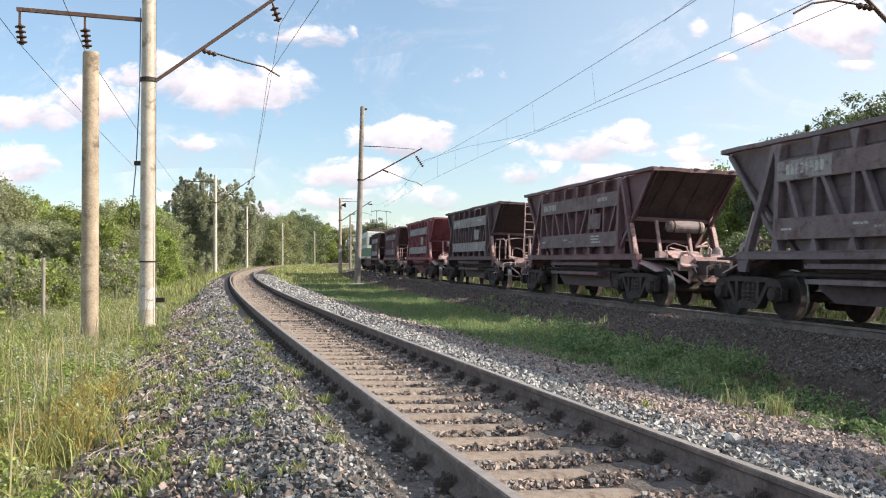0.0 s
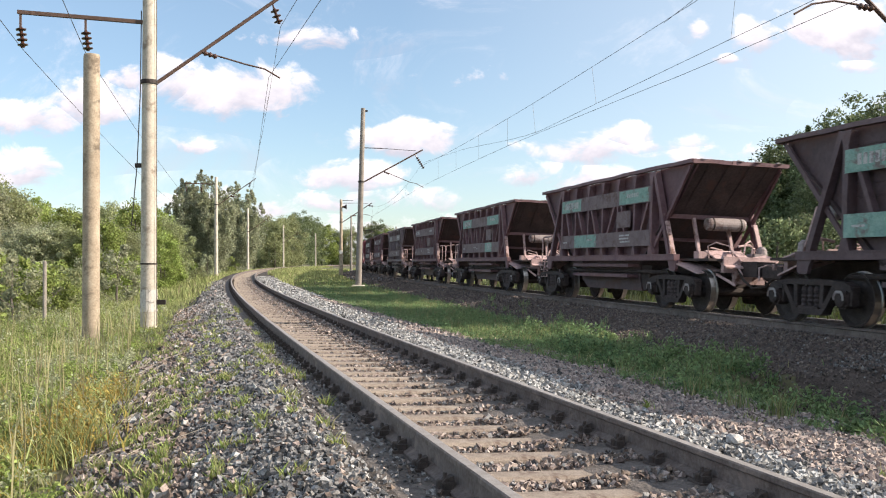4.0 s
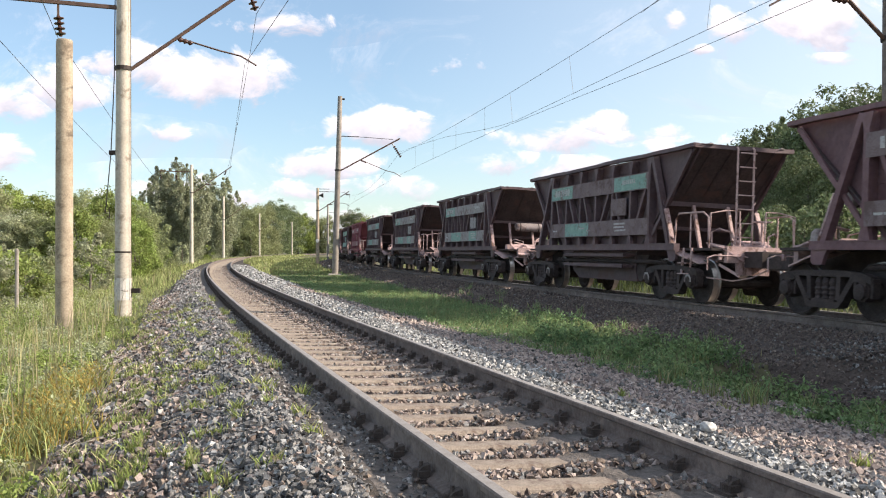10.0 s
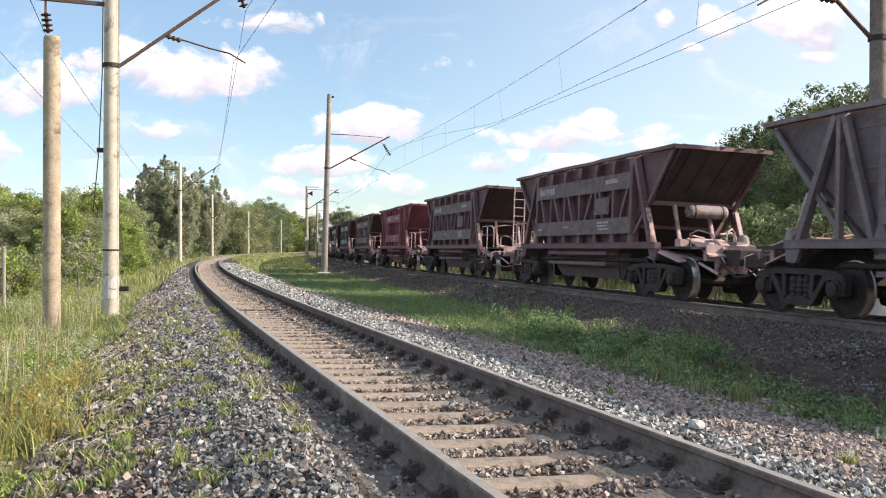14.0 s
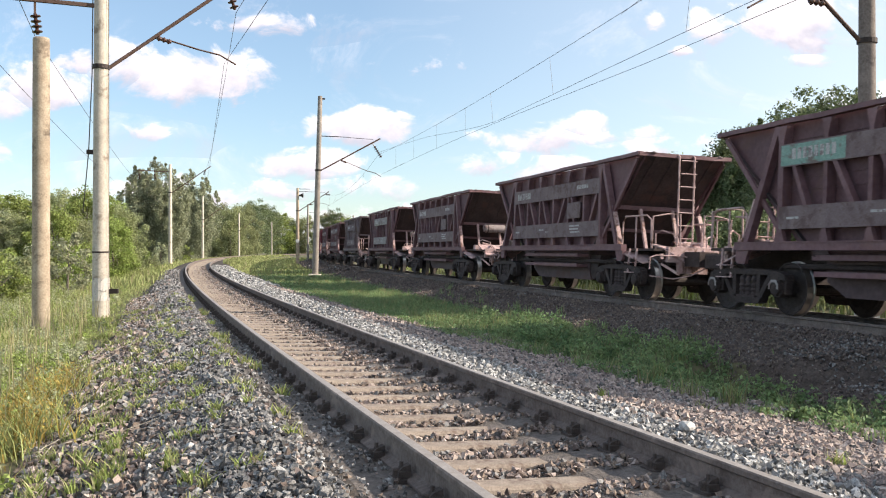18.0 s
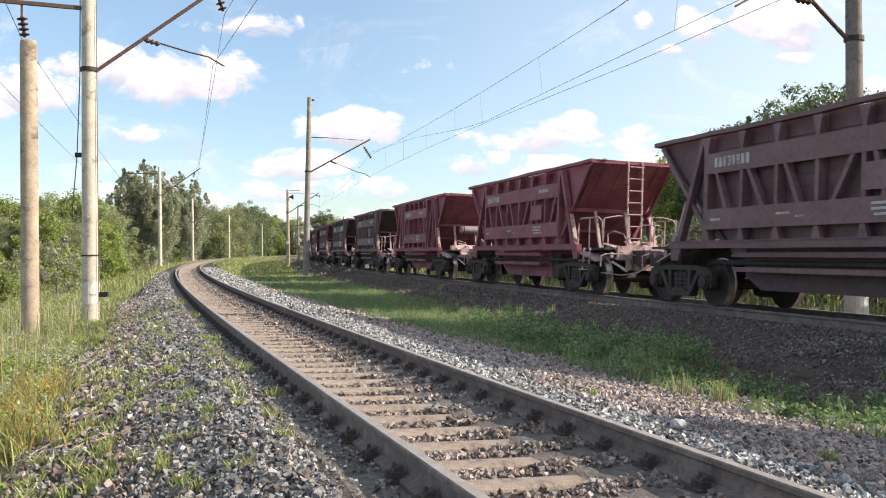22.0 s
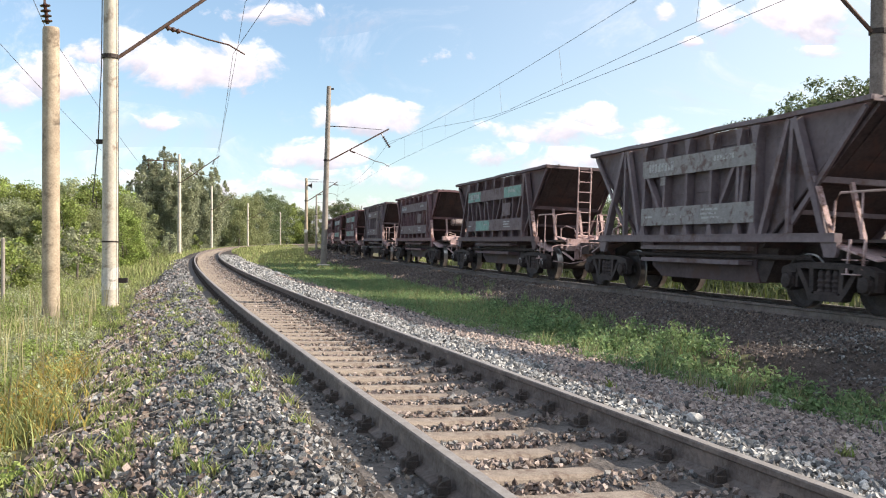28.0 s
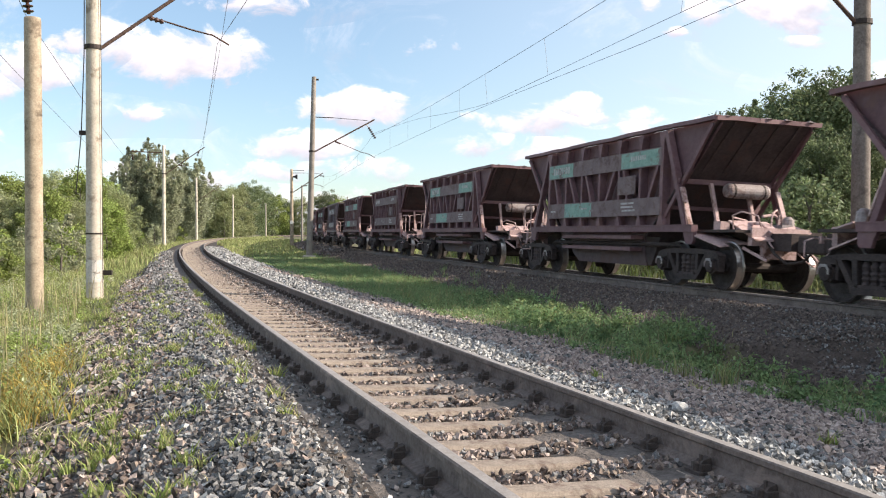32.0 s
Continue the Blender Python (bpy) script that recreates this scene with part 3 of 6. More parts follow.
for tr, own, zt, cant, s_end in ((NEAR, near_track, 0.45, CANT_N, 420), (FAR, far_track, FAR_Z, CANT_F, 640)):
    if tr is NEAR:
        rail(tr, 0.797, zt, -14, s_end, own)
        rail(tr, -0.797, zt + cant, -14, s_end, own)
    else:
        rail(tr, -0.797, zt, -40, s_end, own)
        rail(tr, 0.797, zt - cant, -40, s_end, own)


def sleeper_mesh():
    bm = bmesh.new()
    # half length, top half width, top height: deep under the rails, waisted in the middle
    xs = [(-1.35, -0.03), (-1.3, -0.012), (-0.62, 0.0), (-0.42, -0.03), (0.42, -0.03), (0.62, 0.0), (1.3, -0.012), (1.35, -0.03)]
    rings = []
    for x, z in xs:
        w = 0.105 if abs(x) > 0.5 else 0.085
        rings.append([bm.verts.new((x, yy, zz)) for yy, zz in ((-0.14, -0.2), (-w - 0.01, z - 0.02), (-w + 0.01, z), (w - 0.01, z), (w + 0.01, z - 0.02), (0.14, -0.2))])
    for a, b in zip(rings, rings[1:]):
        for k in range(5):
            bm.faces.new((a[k], a[k + 1], b[k + 1], b[k]))
    bm.faces.new(rings[0][::-1])
    bm.faces.new(rings[-1])
    bmesh.ops.recalc_face_normals(bm, faces=bm.faces[:])
    return bm


def fastening_mesh():
    bm = bmesh.new()
    box(bm, -0.145, 0.145, -0.07, 0.07, -0.012, 0.012)
    for sx in (-1, 1):
        box(bm, sx * 0.08 - 0.035, sx * 0.08 + 0.03, -0.05, 0.05, 0.012, 0.05)
        prism(bm, [(sx * 0.04, 0.05), (sx * 0.11, 0.05), (sx * 0.09, 0.07), (sx * 0.045, 0.085)], -0.03, 0.03)
        lathe(bm, [(0.02, 0.0), (0.02, 0.04), (0.014, 0.05)], 8, "z", (sx * 0.118, 0, 0.012))
        lathe(bm, [(0.012, 0.0), (0.012, 0.085)], 6, "z", (sx * 0.09, 0, 0.012))
    bmesh.ops.recalc_face_normals(bm, faces=bm.faces[:])
    return bm


first_sleeper = part("sleeper", sleeper_mesh(), M["sleeper"], near_track)
first_clip = part("rail_fastening", fastening_mesh(), M["clip"], near_track)
SLEEPER_S0, SLEEPER_GAP = 5.443, 0.543
tilt_n = math.degrees(math.atan2(CANT_N, 1.594))


def sleeper_pose(track, s, z, tilt, wob=0.0):
    p = track.at(s)
    return Matrix.Translation((p.x, p.y, z)) @ Matrix.Rotation(track.turn(s) + wob, 4, "Z") @ Matrix.Rotation(radians(tilt), 4, "Y")


rng = random.Random(7)
started = False
for k in range(-16, 110):
    s = SLEEPER_S0 + k * SLEEPER_GAP
    m = sleeper_pose(NEAR, s, 0.45 + CANT_N / 2 - 0.19 + rng.uniform(-0.006, 0.006), tilt_n, radians(rng.uniform(-0.6, 0.6)))
    if not started:
        a, clips = first_sleeper, [first_clip]
    else:
        a = new("sleeper", first_sleeper.data)
        clips = [new("rail_fastening", first_clip.data)]
    clips.append(new("rail_fastening", first_clip.data))
    started = True
    a.parent, a.matrix_basis = near_track, m
    for c, d in zip(clips, (-0.797, 0.797)):
        c.parent, c.matrix_basis = near_track, m @ Matrix.Translation((d, 0, 0.01))
# the rest of the sleepers, further off
proto_v = np.array([v.co for v in first_sleeper.data.vertices])
proto_f = []
for pgn in first_sleeper.data.polygons:
    vs = list(pgn.vertices)
    proto_f += [(vs[0], vs[i], vs[i + 1]) for i in range(1, len(vs) - 1)]
proto_f = np.array(proto_f)


def many(proto_v, proto_f, mats):
    mats = np.array([np.array(m) for m in mats])
    v = np.einsum("nij,kj->nki", mats[:, :3, :3], proto_v) + mats[:, None, :3, 3]
    f = proto_f[None] + (np.arange(len(mats)) * len(proto_v))[:, None, None]
    return v.reshape(-1, 3), f.reshape(-1, proto_f.shape[1])


v, f = many(proto_v, proto_f, [sleeper_pose(NEAR, SLEEPER_S0 + k * SLEEPER_GAP, 0.45 + CANT_N / 2 - 0.19, tilt_n) for k in range(110, 600)])
ob = mesh_np("sleeper_row", v, f, M["sleeper"])
ob.parent = near_track
tagged(ob, kind="stuff")


# ---- ore hopper wagons ----
WAGON_GAP = 12.914
HT, HALF, RIM = 3.29, 1.17, 4.88     # rim height, half width, half length of the hopper's rim
EDGE = [3.0, 1.9, 0.93, -0.07, -1.07, -2.07, -3.0]


def twice(bm):
    """Adds the other side: the same turned half round the upright axis."""
    geo = bmesh.ops.duplicate(bm, geom=bm.verts[:] + bm.edges[:] + bm.faces[:])["geom"]
    bmesh.ops.rotate(bm, verts=[g for g in geo if isinstance(g, bmesh.types.BMVert)], cent=(0, 0, 0), matrix=Matrix.Rotation(math.pi, 3, "Z"))


def turned(ob):
    o = new(ob.name.split(".")[0], ob.data)
    o.parent, o.matrix_basis = ob.parent, Matrix.Rotation(math.pi, 4, "Z") @ ob.matrix_basis
    if "label" in ob:
        o["label"] = ob["label"]
    return o


def wheelset(parent, x):
    bm = bmesh.new()
    lathe(bm, [(0.075, -1.05), (0.085, -0.9), (0.085, 0.9), (0.075, 1.05)], 10, "y")
    for s in (-1, 1):
        prof = [(0.13, s * 0.87), (0.14, s * 0.80), (0.32, s * 0.775), (0.39, s * 0.80), (0.43, s * 0.86), (0.45, s * 0.855)]
        prof += [(0.455, s * 0.73), (0.478, s * 0.725), (0.475, s * 0.70), (0.39, s * 0.70), (0.32, s * 0.735), (0.12, s * 0.72)]
        lathe(bm, prof, 28, "y")
    ob = part("wheelset", bm, M["wheel"], parent, "steel wheelset with worn bright treads")
    me = ob.data
    me.materials.append(M["tread"])
    for p in me.polygons:
        c = p.center
        rr = math.hypot(c.x, c.z)
        if rr > 0.44 and abs(c.y) > 0.6:
            p.material_index = 1
    ob.location = (x, 0, 0.455)
    return ob


def bogie(parent, x):
    bm = bmesh.new()
    box(bm, -0.22, 0.22, -1.0, 1.0, 0.45, 0.78)
    bevel(bm, 0.03)
    for e in (-1, 1):
        tube(bm, [(e * 0.36, -0.9, 0.36), (e * 0.36, 0.9, 0.36)], 0.035, 6)
        for k in (-0.79, 0.79):
            prism(bm, [(e * 0.41, 0.30), (e * 0.46, 0.36), (e * 0.46, 0.56), (e * 0.40, 0.64), (e * 0.36, 0.5)], k - 0.05, k + 0.05)
    b = part("bogie", bm, M["bogie"], parent, "grimy cast bogie bolster")
    b.location = (x, 0, 0)
    for s in (1, -1):
        bm = bmesh.new()
        y = s * 1.03
        prism(bm, [(-1.13, 0.60), (-1.08, 0.69), (-0.92, 0.735), (-0.45, 0.775), (0.45, 0.775), (0.92, 0.735), (1.08, 0.69), (1.13, 0.60), (1.07, 0.57), (0.92, 0.635), (0.6, 0.675), (-0.6, 0.675), (-0.92, 0.635), (-1.07, 0.57)], y - 0.08, y + 0.08)
        for e in (-1, 1):
            bar(bm, (e * 0.70, y, 0.69), (e * 0.36, y, 0.23), 0.10, 0.15)
            bar(bm, (e * 0.36, y, 0.72), (e * 0.34, y, 0.30), 0.10, 0.15)
            for k in (-1, 1):
                bar(bm, (e * 0.91 + k * 0.19, y, 0.66), (e * 0.91 + k * 0.17, y, 0.36), 0.06, 0.13)
            prism(bm, [(e * 0.91 - 0.2, 0.60), (e * 0.91 + 0.2, 0.60), (e * 0.91 + 0.17, 0.68), (e * 0.91 - 0.17, 0.68)], y - 0.09, y + 0.09)
            lathe(bm, [(0.155, y - 0.1), (0.155, y + s * 0.09)] if s > 0 else [(0.155, y - 0.09), (0.155, y + 0.1)], 16, "y", (e * 0.91, 0, 0.455))
            lathe(bm, sorted([(0.125, y + s * 0.09), (0.12, y + s * 0.15), (0.07, y + s * 0.165)], key=lambda q: q[1]), 14, "y", (e * 0.91, 0, 0.455))
            for k in range(4):
                lathe(bm, sorted([(0.018, y + s * 0.09), (0.018, y + s * 0.12)], key=lambda q: q[1]), 6, "y", (e * 0.91 + 0.14 * math.cos(k * 1.571 + 0.785), 0, 0.455 + 0.14 * math.sin(k * 1.571 + 0.785)))
        prism(bm, [(-0.44, 0.27), (-0.40, 0.19), (-0.30, 0.165), (0.30, 0.165), (0.40, 0.19), (0.44, 0.27)], y - 0.09, y + 0.09)
        bmesh.ops.recalc_face_normals(bm, faces=bm.faces[:])
        part("side_frame", bm, M["bogie"], b)
        bm = bmesh.new()
        for k in (-0.17, 0.0, 0.17):
            lathe(bm, [(0.05, 0.28), (0.075, 0.32), (0.06, 0.36), (0.078, 0.40), (0.06, 0.44), (0.078, 0.48), (0.06, 0.52), (0.075, 0.58), (0.05, 0.66)], 10, "z", (k, y, 0))
        box(bm, -0.27, 0.27, y - 0.08, y + 0.08, 0.26, 0.31)
        part("spring_nest", bm, M["under"], b)
    for e in (-1, 1):
        wheelset(b, e * 0.89)
    return b


def wagon(kind, name="hopper_wagon"):
    """An open ore hopper: tank end towards -x, platform end towards +x; both long sides alike when turned."""
    w = new(name)
    paint_mat = PAINTS["brown"]
    # shell: side walls, sloping ends, bottom
    for _ in (0,):
        bm = bmesh.new()
        prism(bm, [(-RIM, HT - 0.05), (RIM, HT - 0.05), (RIM, HT - 0.14), (3.05, 1.55), (2.7, 1.2), (-2.7, 1.2), (-3.05, 1.55), (-RIM, HT - 0.14)], HALF - 0.185, HALF - 0.17)
        wall = part("side_wall", bm, paint_mat, w, "")
        turned(wall)
        # pressed seams of the wall sheets
        bm = bmesh.new()
        for z in (2.96, 2.33, 2.12, 1.62):
            bar(bm, (-2.95, HALF - 0.165, z), (2.95, HALF - 0.165, z), 0.028, 0.02)
        turned(part("wall_seam", bm, paint_mat, w))
    for e in (1, -1):
        bm = bmesh.new()
        pts = [(e * RIM, HT - 0.06), (e * 2.25, 1.0), (e * 2.25 + e * -0.05, 1.0), (e * RIM - e * 0.05, HT - 0.06)]
        prism(bm, pts, -HALF + 0.1, HALF - 0.1)
        bmesh.ops.recalc_face_normals(bm, faces=bm.faces[:])
        part("end_slope", bm, paint_mat, w, "dark sloping hopper end plate")
        for y in (-0.72, -0.25, 0.25, 0.72):
            bm = bmesh.new()
            bar(bm, (e * (RIM + 0.02), y, HT - 0.1), (e * 3.72, y, 2.26), 0.025, 0.03, side=(0, 1, 0))
            part("slope_rib", bm, paint_mat, w)
        bm = bmesh.new()
        bar(bm, (e * 3.62, -HALF + 0.02, 2.13), (e * 3.62, HALF - 0.02, 2.13), 0.13, 0.10, side=(0, 0, 1))
        part("end_beam", bm, paint_mat, w)
        for y in (-0.42, 0.42):
            bm = bmesh.new()
            bar(bm, (e * 3.66, y, 2.1), (e * 4.0, y, 1.16), 0.07, 0.07)
            part("end_post", bm, M["sunlit_frame"], w)
        bm = bmesh.new()
        bar(bm, (e * 3.0, -HALF + 0.15, 1.62), (e * 3.0, HALF - 0.15, 1.62), 0.08, 0.08, side=(0, 0, 1))
        part("cross_beam", bm, paint_mat, w)
    # rim round the top
    bm = bmesh.new()
    dents = random.Random(17)
    for y in (-1, 1):
        last = (-RIM - 0.05, y * (HALF - 0.05), HT - 0.03)
        for k in range(1, 15):
            here = (-RIM - 0.05 + (2 * RIM + 0.1) * k / 14, y * (HALF - 0.05 + dents.uniform(-0.014, 0.014)), HT - 0.03 + dents.uniform(-0.016, 0.012))
            bar(bm, last, here, 0.13, 0.08, side=(0, 0, 1))
            last = here
    for e in (-1, 1):
        last = (e * RIM, -HALF + 0.02, HT - 0.035)
        for k in range(1, 6):
            here = (e * (RIM + dents.uniform(-0.02, 0.03)), -HALF + 0.02 + (2 * HALF - 0.04) * k / 5, HT - 0.035 + dents.uniform(-0.02, 0.012))
            bar(bm, last, here, 0.12, 0.085, side=(0, 0, 1))
            last = here
    part("top_rim", bm, paint_mat, w, "bent top rim of angle steel")
    bm = bmesh.new()
    lumps = random.Random(3)
    for k in range(130):
        x = lumps.uniform(-RIM, RIM)
        y = lumps.choice((-1, 1)) * (HALF - 0.06) if lumps.random() < 0.6 else lumps.uniform(-HALF, HALF)
        if abs(y) < HALF - 0.2:
            x = math.copysign(RIM - 0.02, x)
        r = lumps.uniform(0.015, 0.045) if lumps.random() < 0.85 else lumps.uniform(0.05, 0.075)
        hull(bm, [(x - r * 2, y - r, HT), (x + r * 2, y - r, HT), (x + r * 1.4, y + r, HT), (x - r * 1.5, y + r, HT), (x + r * lumps.uniform(-1, 1), y, HT + r * 0.6)], ((0, 1, 4), (1, 2, 4), (2, 3, 4), (3, 0, 4)))
    part("spilled_ore", bm, M["debris"], w)
    yb = HALF - 0.03
    # upright ribs, braces, bands
    ribs = EDGE if kind == "A" else [2.05, 1.15, 0.25, -0.65, -1.55, -2.05]
    for k, x in enumerate(ribs):
        bm = bmesh.new()
        wide = 0.13 if k in (0, len(ribs) - 1) else 0.085
        bar(bm, (x, yb - 0.06, 1.2), (x, yb - 0.06, HT - 0.1), wide, 0.20)
        # flared head and foot
        for z0, z1 in ((HT - 0.1, HT - 0.36), (1.24, 1.44)):
            prism(bm, [(x - wide * 0.5 - 0.07, z0), (x + wide * 0.5 + 0.07, z0), (x + wide * 0.5, z1), (x - wide * 0.5, z1)], yb - 0.035, yb + 0.042)
        bmesh.ops.recalc_face_normals(bm, faces=bm.faces[:])
        turned(part("rib", bm, paint_mat, w))
    if kind == "A":
        braces = [(2.68, 2.35), (1.72, 1.28), (0.72, 0.36), (-0.86, -0.42), (-1.28, -1.5), (-2.84, -2.45)]
        x0, x1 = 3.0, -3.0
    else:
        braces = [(1.92, 1.36), (-1.42, -0.98), (-1.75, -1.66)]
        x0, x1 = 2.1, -2.1
    for xt, xb in braces:
        bm = bmesh.new()
        bar(bm, (xt, yb - 0.02, 2.52), (xb, yb - 0.02, 1.80), 0.085, 0.12)
        turned(part("brace", bm, paint_mat, w))
    bands = []
    for z0, z1 in ((2.49, 2.87), (1.45, 1.83)):
        bm = bmesh.new()
        box(bm, x1, x0, yb + 0.03, yb + 0.05, z0, z1)
        bands.append(part("side_band", bm, PATCH["band"], w, "dusty horizontal band for lettering"))
        turned(bands[-1])
    bm = bmesh.new()
    if kind == "A":
        box(bm, -1.88, -1.05, yb + 0.03, yb + 0.048, 1.93, 2.34)
    else:
        box(bm, 1.1, 1.3, yb + 0.03, yb + 0.048, 2.3, 2.47)
    turned(part("sign_plate", bm, PATCH["band"], w))
    # lettering as plain bars
    bm = bmesh.new()
    for k in range(8):
        xx = x0 - 0.35 - k * 0.135
        box(bm, xx - 0.045, xx + 0.045, yb + 0.05, yb + 0.056, 2.60, 2.78)
    for k in range(7):
        xx = x1 + 1.3 - k * 0.1
        box(bm, xx - 0.03, xx + 0.03, yb + 0.05, yb + 0.055, 2.66, 2.76)
    for k, (a, b, z) in enumerate(((x1 + 1.75, x1 + 1.15, 1.74), (x1 + 1.75, x1 + 1.2, 1.66), (x1 + 1.7, x1 + 1.1, 1.58), (0.9, 0.55, 1.68), (0.4, 0.2, 1.62), (x0 - 0.2, x0 - 0.5, 1.64))):
        box(bm, b, a, yb + 0.05, yb + 0.055, z - 0.028, z + 0.012)
    turned(part("lettering", bm, M["letters"], w, "worn white painted lettering"))
    # corner legs, leaning outwards to the foot
    for e in (1, -1):
        bm = bmesh.new()
        bar(bm, (e * 3.12, yb - 0.03, HT - 0.1), (e * 3.95, yb - 0.03, 1.2), 0.12, 0.14)
        turned(part("corner_leg", bm, paint_mat, w))
        # The flange is coloured pale for sunlight on the leg's end face.
        bm = bmesh.new()
        bar(bm, (e * 3.66, yb - 0.03, 2.0), (e * 4.02, yb - 0.03, 1.2), 0.035, 0.10)
        bmesh.ops.translate(bm, verts=bm.verts[:], vec=(e * 0.07, 0, 0))
        turned(part("leg_flange", bm, M["sunlit_frame"], w, "leg flange coloured pale as if sunlit"))
        bm = bmesh.new()
        bar(bm, (e * 4.72, yb - 0.05, HT - 0.12), (e * 3.06, yb - 0.05, 1.42), 0.09, 0.05)
        turned(part("end_brace", bm, paint_mat, w))
        if kind == "B":
            bm = bmesh.new()
            bar(bm, (e * 3.05, yb - 0.03, HT - 0.1), (e * 3.0, yb - 0.03, 1.2), 0.09, 0.10)
            turned(part("rib", bm, paint_mat, w))
            bm = bmesh.new()
            bar(bm, (e * 2.95, yb - 0.03, HT - 0.1), (e * 2.25, yb - 0.03, 1.2), 0.10, 0.11)
            turned(part("brace", bm, paint_mat, w))
    # frame
    bm = bmesh.new()
    box(bm, -4.25, 4.25, HALF - 0.12, HALF + 0.02, 1.10, 1.24)
    box(bm, -4.25, 4.25, HALF - 0.03, HALF + 0.035, 1.225, 1.245)
    for e in (-1, 1):
        prism(bm, [(e * 4.25, 1.1), (e * 3.86, 1.1), (e * 3.93, 0.98), (e * 3.97, 0.86), (e * 4.2, 0.86), (e * 4.25, 0.92)], HALF - 0.09, HALF - 0.02)
    bmesh.ops.recalc_face_normals(bm, faces=bm.faces[:])
    turned(part("side_sill", bm, PATCH["band"], w))
    bm = bmesh.new()
    box(bm, -6.0, 6.0, -0.22, 0.22, 0.78, 1.1)
    part("centre_sill", bm, M["under"], w)
    for e in (1, -1):
        bm = bmesh.new()
        box(bm, e * 4.25 - 1.1, e * 4.25 + 1.1, -0.95, 0.95, 1.10, 1.15) if e > 0 else box(bm, -5.35, -3.15, -0.95, 0.95, 1.10, 1.15)
        part("deck_plate", bm, M["under"], w)
        bm = bmesh.new()
        prism(bm, [(e * 5.28, 0.86), (e * 5.40, 0.86), (e * 5.40, 1.2), (e * 5.28, 1.2)], -0.62, 0.62)
        prism(bm, [(e * 5.30, 0.62), (e * 5.38, 0.62), (e * 5.40, 0.86), (e * 5.28, 0.86)], -0.36, 0.36)
        bmesh.ops.recalc_face_normals(bm, faces=bm.faces[:])
        part("headstock", bm, M["sunlit_frame"], w, "pinkish brown headstock plate")
        for s in (1, -1):
            bm = bmesh.new()
            hull(bm, [(e * 4.0, s * 1.15, 1.10), (e * 5.0, s * 1.02, 0.84), (e * 5.05, s * 0.45, 0.92), (e * 4.1, s * 0.5, 1.12),
                      (e * 4.0, s * 1.15, 1.07), (e * 5.0, s * 1.02, 0.81), (e * 5.05, s * 0.45, 0.89), (e * 4.1, s * 0.5, 1.09)], BOX_FACES)
            bmesh.ops.recalc_face_normals(bm, faces=bm.faces[:])
            part("bogie_shield", bm, M["sunlit_frame"], w, "bent sheet shield over the bogie")
            bm = bmesh.new()
            bar(bm, (e * 5.25, s * 0.7, 0.82), (e * 5.75, s * 0.55, 0.60), 0.05, 0.03)
            part("lever", bm, M["sunlit_frame"], w)
        # coupler
        bm = bmesh.new()
        box(bm, min(e * 5.4, e * 6.2), max(e * 5.4, e * 6.2), -0.09, 0.09, 0.80, 0.98)
        box(bm, min(e * 6.1, e * 6.5), max(e * 6.1, e * 6.5), -0.17, 0.17, 0.74, 1.06)
        bevel(bm, 0.03)
        part("coupler", bm, M["under"], w)
        bm = bmesh.new()
        tube(bm, [(e * 5.42, 0.3, 0.95), (e * 5.7, 0.34, 0.72), (e * 6.0, 0.3, 0.55), (e * 6.3, 0.2, 0.6), (e * 6.46, 0.12, 0.78)], 0.028, 7)
        part("brake_hose", bm, M["steel_dark"], w, "black rubber brake hose")
        bm = bmesh.new()
        hull(bm, [(e * 4.75, -0.15, 1.34), (e * 5.5, -0.2, 0.98), (e * 5.5, 0.62, 0.98), (e * 4.75, 0.7, 1.34),
                  (e * 4.75, -0.15, 1.31), (e * 5.5, -0.2, 0.95), (e * 5.5, 0.62, 0.95), (e * 4.75, 0.7, 1.31)], BOX_FACES)
        hull(bm, [(e * 4.8, -0.75, 1.28), (e * 5.36, -0.7, 1.16), (e * 5.5, -0.3, 0.92), (e * 4.95, -0.25, 1.2),
                  (e * 4.8, -0.75, 1.25), (e * 5.36, -0.7, 1.13), (e * 5.5, -0.3, 0.89), (e * 4.95, -0.25, 1.17)], BOX_FACES)
        bmesh.ops.recalc_face_normals(bm, faces=bm.faces[:])
        part("inclined_plate", bm, M["sunlit_frame"], w, "sloping pinkish plate over the coupler")
        bm = bmesh.new()
        tube(bm, [(e * 5.46, -1.1, 0.7), (e * 5.46, -1.1, 0.95), (e * 5.46, -0.95, 1.0), (e * 5.46, -0.3, 1.0), (e * 5.55, -0.1, 0.96), (e * 5.75, 0.0, 1.05)], 0.016, 6)
        for y in (-0.8, -0.35):
            box(bm, e * 5.43 - 0.03, e * 5.43 + 0.03, y - 0.03, y + 0.03, 0.92, 1.04)
        part("uncoupling_rod", bm, M["sunlit_frame"], w)
        bm = bmesh.new()
        tube(bm, [(e * 4.6, -0.5, 1.15), (e * 4.62, -0.52, 1.5), (e * 4.7, -0.4, 1.58), (e * 4.85, -0.2, 1.5), (e * 4.95, -0.1, 1.2)], 0.02, 6)
        tube(bm, [(e * 5.0, 0.75, 1.15), (e * 5.0, 0.78, 1.42), (e * 5.1, 0.65, 1.5), (e * 5.25, 0.4, 1.42), (e * 5.35, 0.35, 1.1), (e * 5.6, 0.3, 0.82)], 0.018, 6)
        tube(bm, [(e * 4.4, 0.3, 1.3), (e * 5.2, 0.28, 1.28), (e * 5.45, 0.24, 1.1)], 0.03, 7)
